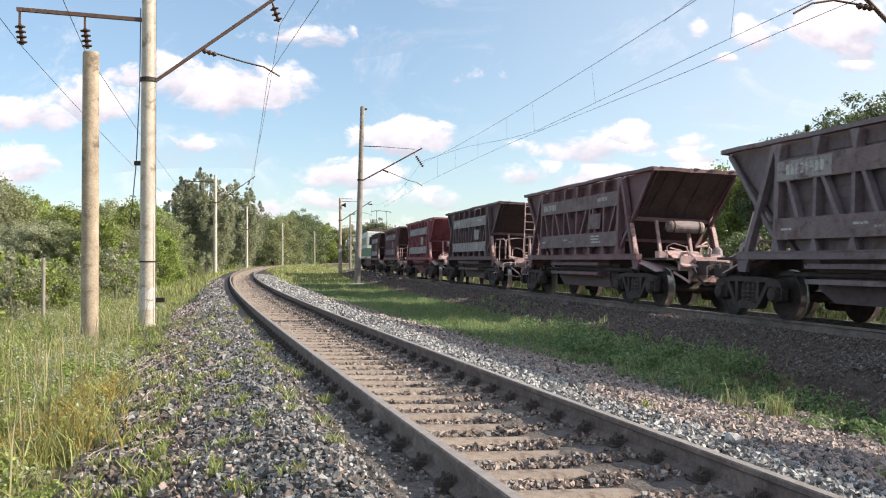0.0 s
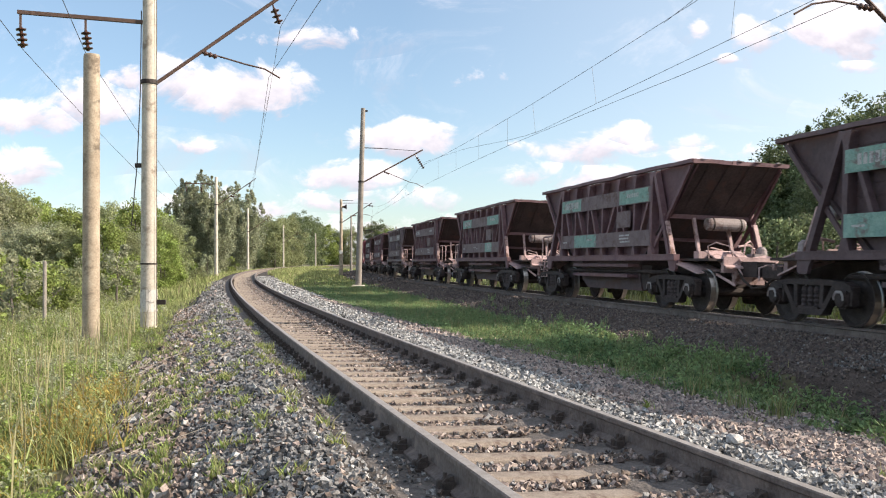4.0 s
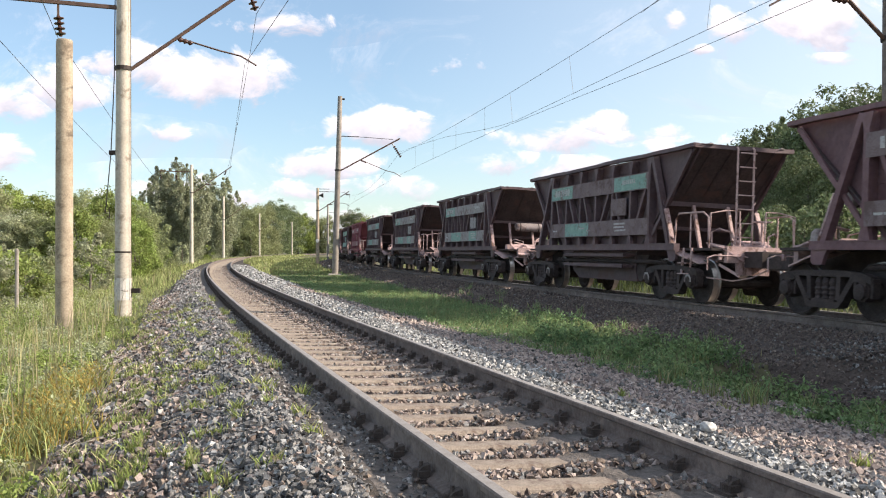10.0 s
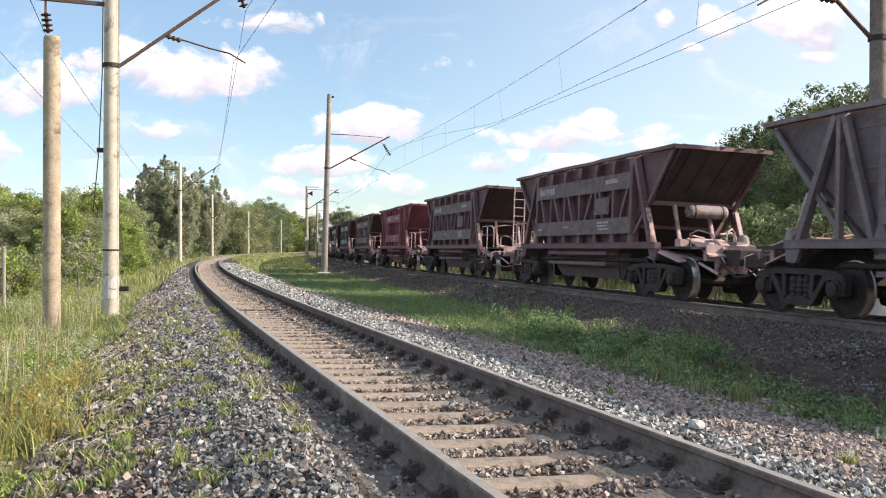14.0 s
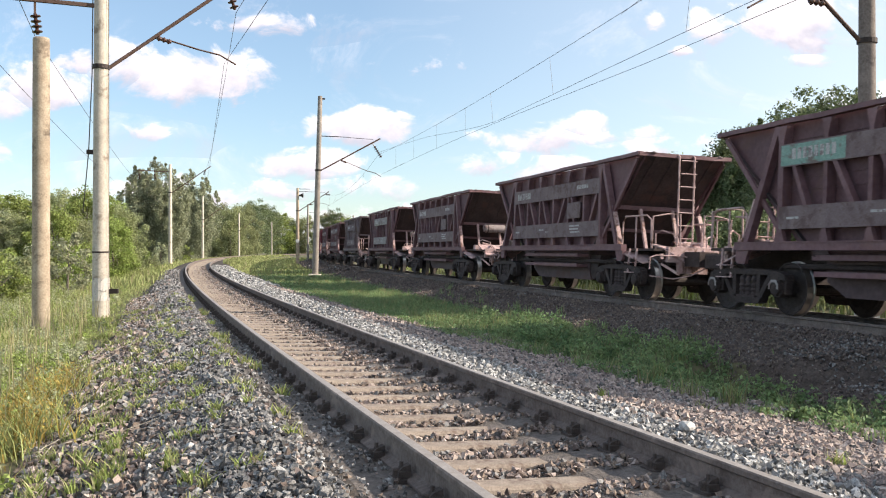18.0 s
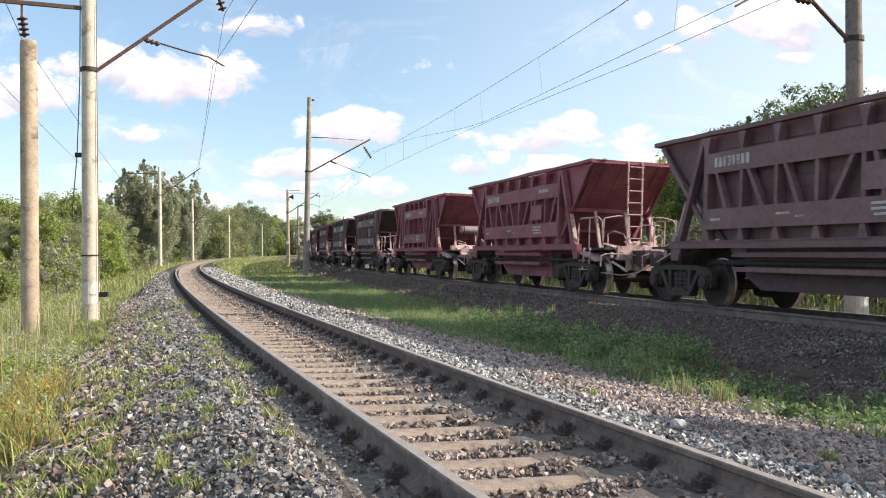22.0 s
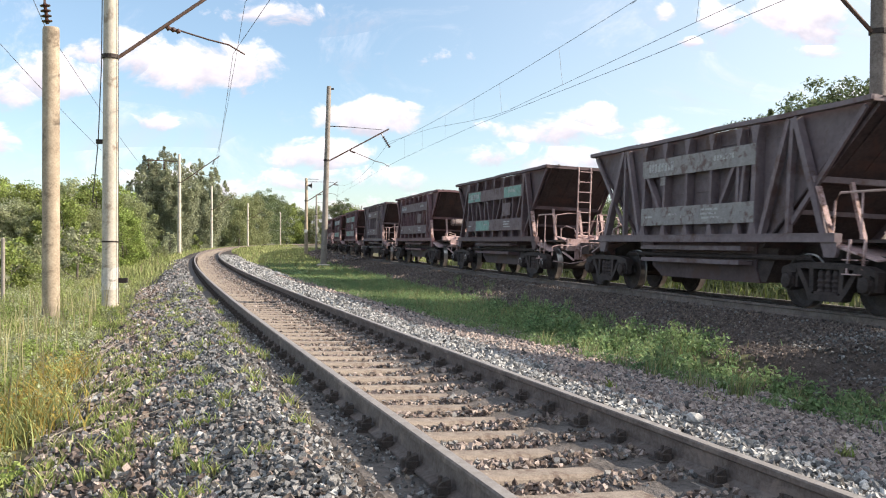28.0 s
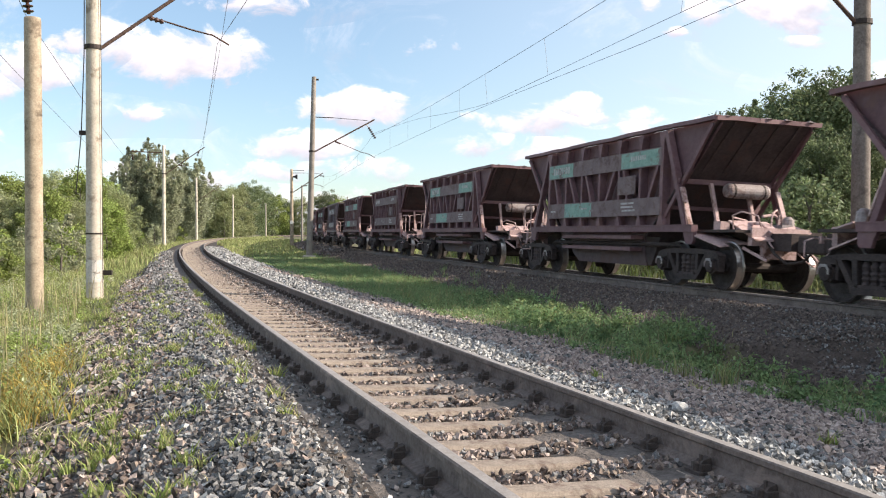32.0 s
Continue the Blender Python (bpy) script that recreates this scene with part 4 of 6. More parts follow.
        tube(bm, [(e * 5.2, -0.95, 0.55), (e * 5.6, -0.6, 0.5), (e * 5.8, -0.3, 0.58), (e * 5.9, 0.0, 0.75)], 0.014, 6)
        lathe(bm, [(0.05, 0.0), (0.07, 0.05), (0.07, 0.16), (0.04, 0.2)], 10, "z", (e * 4.6, 0.35, 1.15))
        box(bm, e * 4.45 - 0.12, e * 4.45 + 0.12, 0.55, 0.75, 1.15, 1.32)
        bmesh.ops.recalc_face_normals(bm, faces=bm.faces[:])
        part("brake_gear", bm, M["sunlit_frame"], w, "tangle of pale brake pipes and valves")
        bogie(w, e * 3.98)
    # discharge hoppers and their ledges under the sill
    bm = bmesh.new()
    prism(bm, [(2.35, 1.1), (-1.62, 1.1), (-1.62, 0.62), (-1.75, 0.36), (1.85, 0.36), (2.3, 0.6)], HALF - 0.62, HALF - 0.42)
    bmesh.ops.recalc_face_normals(bm, faces=bm.faces[:])
    turned(part("discharge_gate", bm, paint_mat, w))
    bm = bmesh.new()
    prism(bm, [(2.3, 1.1), (-2.3, 1.1), (-1.9, 0.38), (1.9, 0.38)], -HALF + 0.45, HALF - 0.45)
    bmesh.ops.recalc_face_normals(bm, faces=bm.faces[:])
    part("discharge_chute", bm, M["under"], w)
    for z, a, b in ((0.985, 2.3, -1.55), (0.72, 2.25, -1.5)):
        bm = bmesh.new()
        bar(bm, (a, HALF - 0.27, z), (b, HALF - 0.27, z), 0.085, 0.32)
        turned(part("gate_ledge", bm, PATCH["band"], w))
    bm = bmesh.new()
    tube(bm, [(-3.3, HALF - 0.36, 0.84), (3.3, HALF - 0.36, 0.84)], 0.045, 8)
    turned(part("gate_shaft", bm, M["under"], w))
    bm = bmesh.new()
    lathe(bm, [(0.12, -0.05), (0.15, 0.0), (0.15, 0.7), (0.12, 0.75)], 12, "x", (-3.2, 0.55, 0.7))
    part("brake_cylinder", bm, M["under"], w, smooth=False)
    # tank end
    bm = bmesh.new()
    lathe(bm, [(0.06, -0.5), (0.13, -0.47), (0.15, -0.42), (0.15, 0.42), (0.13, 0.47), (0.06, 0.5)], 18, "y", (-3.98, -0.2, 1.96))
    tank = part("air_tank", bm, M["tank"], w, "pale cylindrical air reservoir", smooth=False)
    for y in (-0.56, 0.12):
        bm = bmesh.new()
        lathe(bm, [(0.156, y), (0.156, y + 0.035)], 18, "y", (-3.98, 0, 1.96))
        part("tank_strap", bm, M["steel_dark"], w)
    bm = bmesh.new()
    tube(bm, [(-4.3, -0.75, 1.15), (-4.3, -0.75, 1.42), (-4.36, -0.6, 1.5), (-4.4, -0.3, 1.46)], 0.03, 7)
    tube(bm, [(-4.6, 0.2, 1.15), (-4.6, 0.2, 1.35), (-4.6, 0.5, 1.4)], 0.022, 7)
    part("air_pipe", bm, M["sunlit_frame"], w)
    bm = bmesh.new()
    lathe(bm, [(0.1, 0), (0.13, 0.1), (0.11, 0.26), (0.05, 0.32)], 12, "z", (-4.5, -0.82, 1.15))
    box(bm, -4.75, -4.4, -0.75, -0.5, 1.15, 1.3)
    part("valve_box", bm, M["tank"], w)
    # platform end: ladder, railings, brake wheel
    bm = bmesh.new()
    for y in (0.20, -0.18):
        tube(bm, [(RIM + 0.05, y, HT - 0.02), (RIM + 0.09, y, HT - 0.05), (4.98, y, 1.15)], 0.022, 7)
    part("ladder", bm, M["sunlit_frame"], w, "narrow steel ladder to the rim")
    for k in range(7):
        z = 1.4 + 0.29 * k
        bm = bmesh.new()
        tube(bm, [(4.98 + (z - 1.15) * 0.05, 0.20, z), (4.98 + (z - 1.15) * 0.05, -0.18, z)], 0.015, 6)
        part("ladder_rung", bm, M["sunlit_frame"], w)
    for s in (1, -1):
        bm = bmesh.new()
        tube(bm, [(4.05, s * 1.06, 1.15), (4.08, s * 1.06, 1.75), (4.2, s * 1.06, 1.88), (5.1, s * 1.0, 1.88), (5.25, s * 0.98, 1.78), (5.3, s * 0.98, 1.15)], 0.02, 7)
        tube(bm, [(4.65, s * 1.03, 1.15), (4.65, s * 1.03, 1.88)], 0.017, 7)
        part("railing", bm, M["sunlit_frame"], w, "bent tube railing")
        bm = bmesh.new()
        tube(bm, [(5.3, s * 0.98, 1.15), (5.32, s * 0.97, 1.85), (5.3, s * 0.6, 1.92), (5.3, s * 0.3, 1.92), (5.3, s * 0.28, 1.15)], 0.018, 7)
        part("railing", bm, M["sunlit_frame"], w, "bent tube railing")
        bm = bmesh.new()
        for z in (0.62, 0.84):
            box(bm, 4.45, 4.78, min(s * 1.0, s * 1.2), max(s * 1.0, s * 1.2), z - 0.02, z)
        for x in (4.45, 4.78):
            bar(bm, (x, s * 1.1, 0.6), (x, s * 1.06, 1.15), 0.035, 0.035)
        part("step", bm, M["sunlit_frame"], w)
    bm = bmesh.new()
    tube(bm, [(4.8, 0.55, 1.15), (4.8, 0.55, 1.75)], 0.025, 7)
    tube(bm, [(4.8 + 0.2 * math.cos(t), 0.55 + 0.2 * math.sin(t), 1.75) for t in np.linspace(0, 2 * math.pi, 15)], 0.015, 6)
    bar(bm, (4.62, 0.55, 1.75), (4.98, 0.55, 1.75), 0.02, 0.02)
    part("brake_wheel", bm, M["sunlit_frame"], w)
    return w


PAINTED = ("side_wall", "wall_seam", "end_slope", "slope_rib", "end_beam", "cross_beam", "rib", "brace", "corner_leg", "end_brace", "discharge_gate", "top_rim")
PAINT_WORDS = dict(brown="rust-brown", dark="dark brown", grey="grey-brown", red="red oxide")
# number: side pattern, paint, end seen behind (T tank, L ladder), band paint, patches
FLEET = {-5: ("A", "dark", "T", "pale", ""), -4: ("A", "brown", "L", "band", ""), -3: ("A", "red", "T", "pale", ""), -2: ("A", "dark", "L", "pale", "p"),
         -1: ("A", "brown", "T", "band", ""), 0: ("A", "grey", "L", "band", "p"), 1: ("A", "brown", "L", "band", ""), 2: ("A", "brown", "T", "band", "t"),
         3: ("A", "brown", "T", "band", "t"), 4: ("A", "dark", "L", "teal", "t"), 5: ("A", "red", "L", "band", ""), 6: ("A", "dark", "T", "pale", "t"),
         7: ("A", "dark", "L", "pale", "t"), 8: ("A", "dark", "T", "pale", "t"), 9: ("A", "dark", "L", "band", "t"), 10: ("A", "brown", "L", "band", ""),
         11: ("B", "red", "L", "band", ""), 12: ("A", "brown", "L", "band", ""), 13: ("A", "brown", "T", "band", ""), 14: ("B", "grey", "L", "band", ""),
         15: ("B", "brown", "T", "pale", ""), 16: ("A", "brown", "T", "band", ""), 17: ("A", "brown", "L", "band", ""), 18: ("A", "brown", "T", "band", "t"),
         19: ("A", "brown", "L", "band", ""), 20: ("B", "red", "T", "band", ""), 21: ("A", "red", "L", "band", ""), 22: ("A", "brown", "L", "own", ""),
         23: ("A", "brown", "T", "pale", "t"), 24: ("A", "brown", "T", "pale", "t"), 25: ("B", "grey", "L", "band", ""), 26: ("A", "brown", "T", "band", ""),
         27: ("A", "dark", "L", "band", "t"), 28: ("B", "grey", "L", "pale", ""), 29: ("A", "brown", "T", "band", "t"), 30: ("A", "brown", "L", "band", ""),
         31: ("A", "brown", "T", "band", "t"), 32: ("A", "brown", "T", "band", "t"), 33: ("A", "brown", "L", "band", "t"), 34: ("A", "dark", "T", "band", "")}
WAGONS = {}


def patch_mesh(x0, x1, z0, z1):
    bm = bmesh.new()
    box(bm, x0, x1, HALF + 0.0205, HALF + 0.0225, z0, z1)
    me = bpy.data.meshes.new("paint_patch")
    bm.to_mesh(me)
    bm.free()
    return me


def build_train():
    proto = {k: wagon(k) for k in "AB"}
    used = set()
    patches = {"num": patch_mesh(1.45, 2.98, 2.51, 2.85), "low": patch_mesh(0.3, 1.9, 1.47, 1.81), "mid": patch_mesh(-1.98, -0.95, 1.46, 1.82), "end": patch_mesh(-2.9, -1.2, 2.51, 2.85)}
    for me in patches.values():
        me.materials.append(PATCH["teal"])
    pick = random.Random(11)
    bm = bmesh.new()
    prism(bm, [(-0.13, 0.44), (-0.13, 0.52), (-0.07, 0.60), (0.07, 0.60), (0.13, 0.52), (0.13, 0.44), (0.09, 0.44), (0.09, 0.50), (0.05, 0.555), (-0.05, 0.555), (-0.09, 0.50), (-0.09, 0.44)], 1.202, 1.207)
    bmesh.ops.recalc_face_normals(bm, faces=bm.faces[:])
    arch = bpy.data.meshes.new("axlebox_mark")
    bm.to_mesh(arch)
    bm.free()
    arch.materials.append(PATCH["pale"])
    for i, (kind, colour, rear, band, marks) in FLEET.items():
        if kind not in used:
            w = proto[kind]
            used.add(kind)
        else:
            w = copy_thing(proto[kind], Matrix.Identity(4))
        for o in w.children:
            base = o.name.split(".")[0]
            mat = PAINTS[colour] if base in PAINTED else None
            if base in ("side_band", "side_sill", "sign_plate"):
                mat = PAINTS[colour] if band == "own" or base == "side_sill" or (band == "band" and colour == "red") else PATCH[band]
            # sloping ends get the paint with their shade in it
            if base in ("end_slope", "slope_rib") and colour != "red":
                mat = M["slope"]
            # recessed walls take the variant darkened for shade behind the ribs
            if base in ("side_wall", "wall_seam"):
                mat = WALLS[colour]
            # gates get the darkest wall paint, for the shade below the sill
            if base == "discharge_gate" and colour != "red":
                mat = WALLS["dark"]
            if base == "gate_ledge":
                mat = PAINTS[colour]
            if mat:
                o.material_slots[0].link = "OBJECT"
                o.material_slots[0].material = mat
        if marks:
            names = ["num"] + pick.sample(["low", "mid", "end"], 1 if marks == "p" else 2)
            for nm in names:
                for turn in (0, math.pi):
                    o = new("paint_patch", patches[nm])
                    o.parent, o.matrix_basis = w, Matrix.Rotation(turn, 4, "Z")
                    o["label"] = "faded teal paint patch" if marks == "t" else "faded grey paint patch"
                    if marks == "p":
                        o.material_slots[0].link = "OBJECT"
                        o.material_slots[0].material = PATCH["pale"]
        if marks == "t":
            for e in (1, -1):
                for k in (1, -1):
                    for turn in (0, math.pi):
                        o = new("axlebox_mark", arch)
                        o.parent, o.matrix_basis = w, Matrix.Rotation(turn, 4, "Z") @ Matrix.Translation((e * 3.98 + k * 0.91, 0, 0))
        end = "ladder" if rear == "L" else "air tank"
        tagged(w, "%s ore hopper wagon%s, %s at its tail" % (PAINT_WORDS[colour], ", teal marks" if marks == "t" else "", end), "freight wagon", "ore train")
        WAGONS[i] = w


build_train()


# ---- electric locomotive at the head ----
def locomotive():
    lo = new("electric_locomotive")
    bm = bmesh.new()
    box(bm, -7.4, 7.4, -1.45, 1.45, 1.2, 3.75)
    bevel(bm, 0.12, 2)
    part("body", bm, M["loco_pale"], lo, "pale body")
    bm = bmesh.new()
    box(bm, -7.43, 7.43, -1.48, 1.48, 1.45, 2.2)
    part("stripe", bm, M["loco_green"], lo, "green stripe")
    bm = bmesh.new()
    box(bm, -7.0, 7.0, -1.25, 1.25, 3.75, 3.95)
    bevel(bm, 0.08)
    part("roof", bm, M["steel_brown"], lo)
    for s in (1, -1):
        for x in (-6.4, -4.2, -2.0, 0.2, 2.4, 4.6, 6.4):
            bm = bmesh.new()
            box(bm, x - 0.4, x + 0.4, min(s * 1.44, s * 1.47), max(s * 1.44, s * 1.47), 2.5, 3.2)
            part("side_window", bm, M["glass"], lo)
        for y in (-0.65, 0.65):
            bm = bmesh.new()
            box(bm, min(s * 7.38, s * 7.42), max(s * 7.38, s * 7.42), y - 0.5, y + 0.5, 2.5, 3.25)
            part("cab_window", bm, M["glass"], lo)
        bm = bmesh.new()
        box(bm, min(s * 7.3, s * 7.5), max(s * 7.3, s * 7.5), -1.4, 1.4, 0.55, 1.2)
        part("headstock", bm, M["under"], lo)
        bogie(lo, s * 4.4)
    bm = bmesh.new()
    box(bm, -2.2, 2.2, -1.1, 1.1, 0.6, 1.2)
    part("equipment_case", bm, M["under"], lo)
    bm = bmesh.new()
    for y in (-0.55, 0.55):
        tube(bm, [(-4.6, y, 3.95), (-6.0, y * 0.9, 4.7), (-5.0, y * 0.8, 5.75)], 0.035, 7)
    tube(bm, [(-5.0, -0.95, 5.7), (-5.0, -0.6, 5.8), (-5.0, 0.6, 5.8), (-5.0, 0.95, 5.7)], 0.03, 7)
    box(bm, -5.3, -4.2, -0.7, 0.7, 3.95, 4.05)
    part("pantograph", bm, M["steel_dark"], lo, "raised pantograph")
    return tagged(lo, "pale electric locomotive with a green stripe, pantograph raised", "locomotive")


LOCO = locomotive()


# ---- overhead line ----
def pole_mesh(r0, r1, h):
    bm = bmesh.new()
    lathe(bm, [(r0 * 1.02, -0.6), (r0, 0.0), (r0 * 0.75 + r1 * 0.25, h * 0.25), (r0 * 0.5 + r1 * 0.5, h * 0.5), (r0 * 0.25 + r1 * 0.75, h * 0.75), (r1, h - 0.02), (r1 * 0.85, h)], 20)
    return bm


def insulator(bm, top, way, n, r=0.12, step=0.14):
    """A string of discs from top along way."""
    top, way = Vector(top), Vector(way).normalized()
    turn = way.to_track_quat("Z", "Y").to_matrix()
    for k in range(n):
        c = top + way * (step * (k + 0.6))
        sub = bmesh.new()
        lathe(sub, [(0.035, -0.06), (0.05, -0.02), (r, 0.0), (r * 0.96, 0.022), (0.05, 0.04), (0.035, 0.075)], 12)
        me = bpy.data.meshes.new("disc")
        bmesh.ops.transform(sub, matrix=Matrix.Translation(c) @ turn.to_4x4(), verts=sub.verts[:])
        sub.to_mesh(me)
        sub.free()
        bm.from_mesh(me)
        bpy.data.meshes.remove(me)
    return top + way * (step * n + 0.08)


def catenary_pole(track, s, d, z0, h, r0, r1, mat, label, side, root_z, tip_d, tip_z, wire_z, carrier_z, crossbar=0.0, tie=True, dark=False):
    """A pole with its bracket; side +1 when the track lies to its right. Poses are in the world."""
    p = new("catenary_pole")
    base = track.at(s, d)
    p.location = (base.x, base.y, z0)
    out = track.at(s, d + side) - base      # unit way towards the track
    along = Vector((-out.y, out.x, 0)) * side
    up = Vector((0, 0, 1))

    part("mast", pole_mesh(r0, r1, h), mat, p, smooth=True)
    iron = M["steel_brown"]
    rr = r0 + (r1 - r0) * min(1, (root_z - z0) / h)
    bm = bmesh.new()
    lathe(bm, [(rr + 0.035, root_z - z0 - 0.05), (rr + 0.035, root_z - z0 + 0.05)], 16)
    part("clamp", bm, M["steel_dark"], p)
    reach = abs(tip_d - d)
    tip = out * reach + up * (tip_z - z0)
    root = out * (rr + 0.02) + up * (root_z - z0)
    bm = bmesh.new()
    tube(bm, [root, tip], 0.045, 8)
    part("bracket", bm, iron, p, "slanting tubular bracket")
    if tie:
        a = out * (r1 + 0.02) + up * (tip_z - z0 - 0.05)
        bm = bmesh.new()
        tube(bm, [a, a + (tip - a) * 0.3], 0.03, 6)
        tube(bm, [a + (tip - a) * 0.3, a + (tip - a) * 0.88 - up * 0.08], 0.018, 6)
        part("tie_rod", bm, M["steel_dark"], p)
    # carrier insulator under the tip
    hang = root + (tip - root) * 0.86
    low = out * abs(-d) + up * (carrier_z - z0)
    bm = bmesh.new()
    tube(bm, [hang, hang + (low - hang) * 0.25], 0.025, 6)
    insulator(bm, hang + (low - hang) * 0.2, low - hang, max(3, int((low - hang).length * 0.8 / 0.14)))
    part("insulator", bm, M["glaze"], p, "string of brown disc insulators")
    # registration arm
    a = root + (tip - root) * 0.33
    b = out * (abs(d) - 0.9) + up * (wire_z + 0.32 - z0)
    c = out * abs(d) + up * (wire_z - z0)
    bm = bmesh.new()
    insulator(bm, a - up * 0.03, b - a, 3, 0.07, 0.12)
    part("insulator", bm, M["glaze"], p, "string of brown disc insulators")
    bm = bmesh.new()
    tube(bm, [a, a + (b - a) * 0.5, b, b + (c - b) * 0.55 + up * 0.08, c], 0.022, 6)
    part("registration_arm", bm, iron, p)
    if crossbar:
        bm = bmesh.new()
        q = up * (crossbar - z0)
        bar(bm, q - out * (r1 * 0.9), q - out * 3.05 + up * 0.06, 0.09, 0.09, side=tuple(along))
        part("crossbar", bm, iron, p, "brown steel crossbar")
        for k in (1.5, 2.98):
            bm = bmesh.new()
            e = q - out * k + up * 0.02
            bar(bm, e, e - up * 0.33, 0.05, 0.05, side=tuple(along))
            part("hanger", bm, iron, p)
            bm = bmesh.new()
            insulator(bm, e - up * 0.30, Vector((0, 0, -1)) + out * 0.12, 4, 0.125, 0.125)
            part("insulator", bm, M["glaze"], p, "string of brown disc insulators")
    return tagged(p, label, "pole", "overhead line poles")


def wire(name, pts, r, label, droppers=(), parent=None):
    bm = bmesh.new()
    tube(bm, pts, r, 5)
    ob = part(name, bm, M["wire"], parent)
    for a, b in droppers:
        bm = bmesh.new()
        tube(bm, [a, b], 0.004, 4)
        part("dropper", bm, M["wire"], ob)
    if not parent:
        tagged(ob, label, "wire")
    return ob


CONTACT, CARRIER = [5.4, 6.38, 7.9, 6.9, 6.6, 6.6], [7.6, 7.72, 9.3, 8.1, 7.8, 7.8]   # wire heights at the poles
NEAR_POLES = [24.4, 94.9, 149.0, 214.9, 276.7]
for k, s in enumerate(NEAR_POLES):
    z0 = -0.08
    cp = catenary_pole(NEAR, s, -3.25, z0, 10.3, 0.205 if k == 0 else 0.2, 0.15, M["concrete"],
                       "pale concrete catenary pole beside the near track" if k else "pale concrete catenary pole with a brown crossbar and whitewashed foot",
                       1, (6.12, 7.4, 6.5, 6.2, 6.2)[k], 0.25 if k != 1 else 0.7, (8.7, 10.15, 8.9, 8.6, 8.6)[k], CONTACT[k + 1], CARRIER[k + 1], crossbar=(7.62, 9.5, 0, 0, 0)[k], tie=k > 1)
    if k == 0:
        bm = bmesh.new()
        lathe(bm, [(0.207, 0.45), (0.205, 1.0)], 20)
        part("painted_ring", bm, M["whitewash_worn"], cp, "flaking whitewash with dark marks")
        bm = bmesh.new()
        lathe(bm, [(0.206, 1.62), (0.206, 1.66)], 20)
        part("strap", bm, M["steel_dark"], cp)
        bm = bmesh.new()
        box(bm, -0.34, -0.18, -0.05, 0.05, 4.05, 4.16)
        part("wire_holder", bm, M["steel_dark"], cp)
        bm = bmesh.new()
        tube(bm, [(-0.2, 0, 8.0), (-0.22, 0, 6.0), (-0.3, 0, 4.1), (-0.42, -0.05, 2.6)], 0.014, 5)
        part("down_wire", bm, M["wire"], cp)
        bm = bmesh.new()
        tube(bm, [(0.2, -0.06, 8.3), (0.205, -0.06, 6.2), (0.22, -0.08, 3.0), (0.23, -0.1, 0.1)], 0.01, 5)
        part("earth_wire", bm, M["wire"], cp)
        bm = bmesh.new()
        box(bm, 0.21, 0.42, -0.05, 0.05, 0.62, 0.74)
        part("tag_plate", bm, M["steel_dark"], cp)

# s, d, foot, height, side
FAR_POLES = [(18.0, 2.85, -0.05, 10.6, -1), (58.9, -3.98, 0.0, 11.3, 1), (100.1, -3.44, -0.05, 8.4, 1), (158.3, -3.2, 0.0, 9.6, 1), (205.0, 3.0, -0.1, 9.6, -1), (262.0, 3.0, -0.1, 9.6, -1)]
for k, (s, d, z0, h, side) in enumerate(FAR_POLES):
    mat = (M["concrete_shaded"], M["concrete_grey"], M["wood"])[min(k, 2)] if k < 3 else M["concrete_grey"]
    root_z, tip_z = (5.95, 8.15) if k == 0 else ((6.65, 8.85) if k == 1 else (6.1, 8.2))
    if k == 2:
        root_z, tip_z = 5.9, 8.0
    words = {0: "grey concrete catenary pole behind the train, whitewashed foot", 2: "dark weathered catenary pole with a horn loudspeaker"}.get(k, "leaning grey concrete catenary pole beside the train")
    cp = catenary_pole(FAR, s, d, z0, h, 0.2, 0.14, mat, words, side, root_z, 0.1 * -side, tip_z, 6.43, 7.65)
    if k == 0:
        bm = bmesh.new()
        lathe(bm, [(0.24, -0.1), (0.24, 0.75)], 18)
        part("painted_ring", bm, M["whitewash"], cp, "whitewashed foot")
    if k == 1:
        cp.rotation_euler = (0, radians(1.6), 0)
        bm = bmesh.new()
        box(bm, -0.4, 0.4, -0.4, 0.4, -0.3, 0.14)
        bevel(bm, 0.05)
        part("footing", bm, M["concrete"], cp)
        bm = bmesh.new()
        box(bm, -0.1, 0.3, -0.04, 0.04, h - 0.22, h - 0.12)
        part("cap_iron", bm, M["steel_dark"], cp)
    if k == 2:
        bm = bmesh.new()
        lathe(bm, [(0.08, 0), (0.1, 0.15), (0.28, 0.45)], 12, "x", (0.15, 0, h - 0.8))
        part("horn_loudspeaker", bm, M["steel_dark"], cp)
        bm = bmesh.new()
        tube(bm, [(0.1, 0, h - 0.1), (1.3, 0, h - 0.12)], 0.03, 6)
        part("lamp_arm", bm, M["steel_dark"], cp)
        bm = bmesh.new()
        lathe(bm, [(0.02, 0), (0.2, 0.01), (0.2, 0.05), (0.02, 0.06)], 14, "y", (0.0, -0.24, 2.7))
        part("round_sign", bm, M["whitewash"], cp, "small round white sign")
        bm = bmesh.new()
        tube(bm, [(0.12, -0.1, 0.0), (0.1, -0.12, 2.6)], 0.09, 8)
        part("stub", bm, M["wood"], cp)

# stub pole by the near track
bm = bmesh.new()
lathe(bm, [(0.185, -0.6), (0.182, 0.0), (0.18, 1.5), (0.177, 3.2), (0.174, 5.0), (0.170, 6.33), (0.16, 6.38)], 22)
stub = part("stub_pole", bm, M["wood"], None, smooth=True)
sp = NEAR.at(21.6, -4.3)
stub.location = (sp.x, sp.y, -0.25)
tagged(stub, "thick brown weathered pole cut off below the wires", "pole")
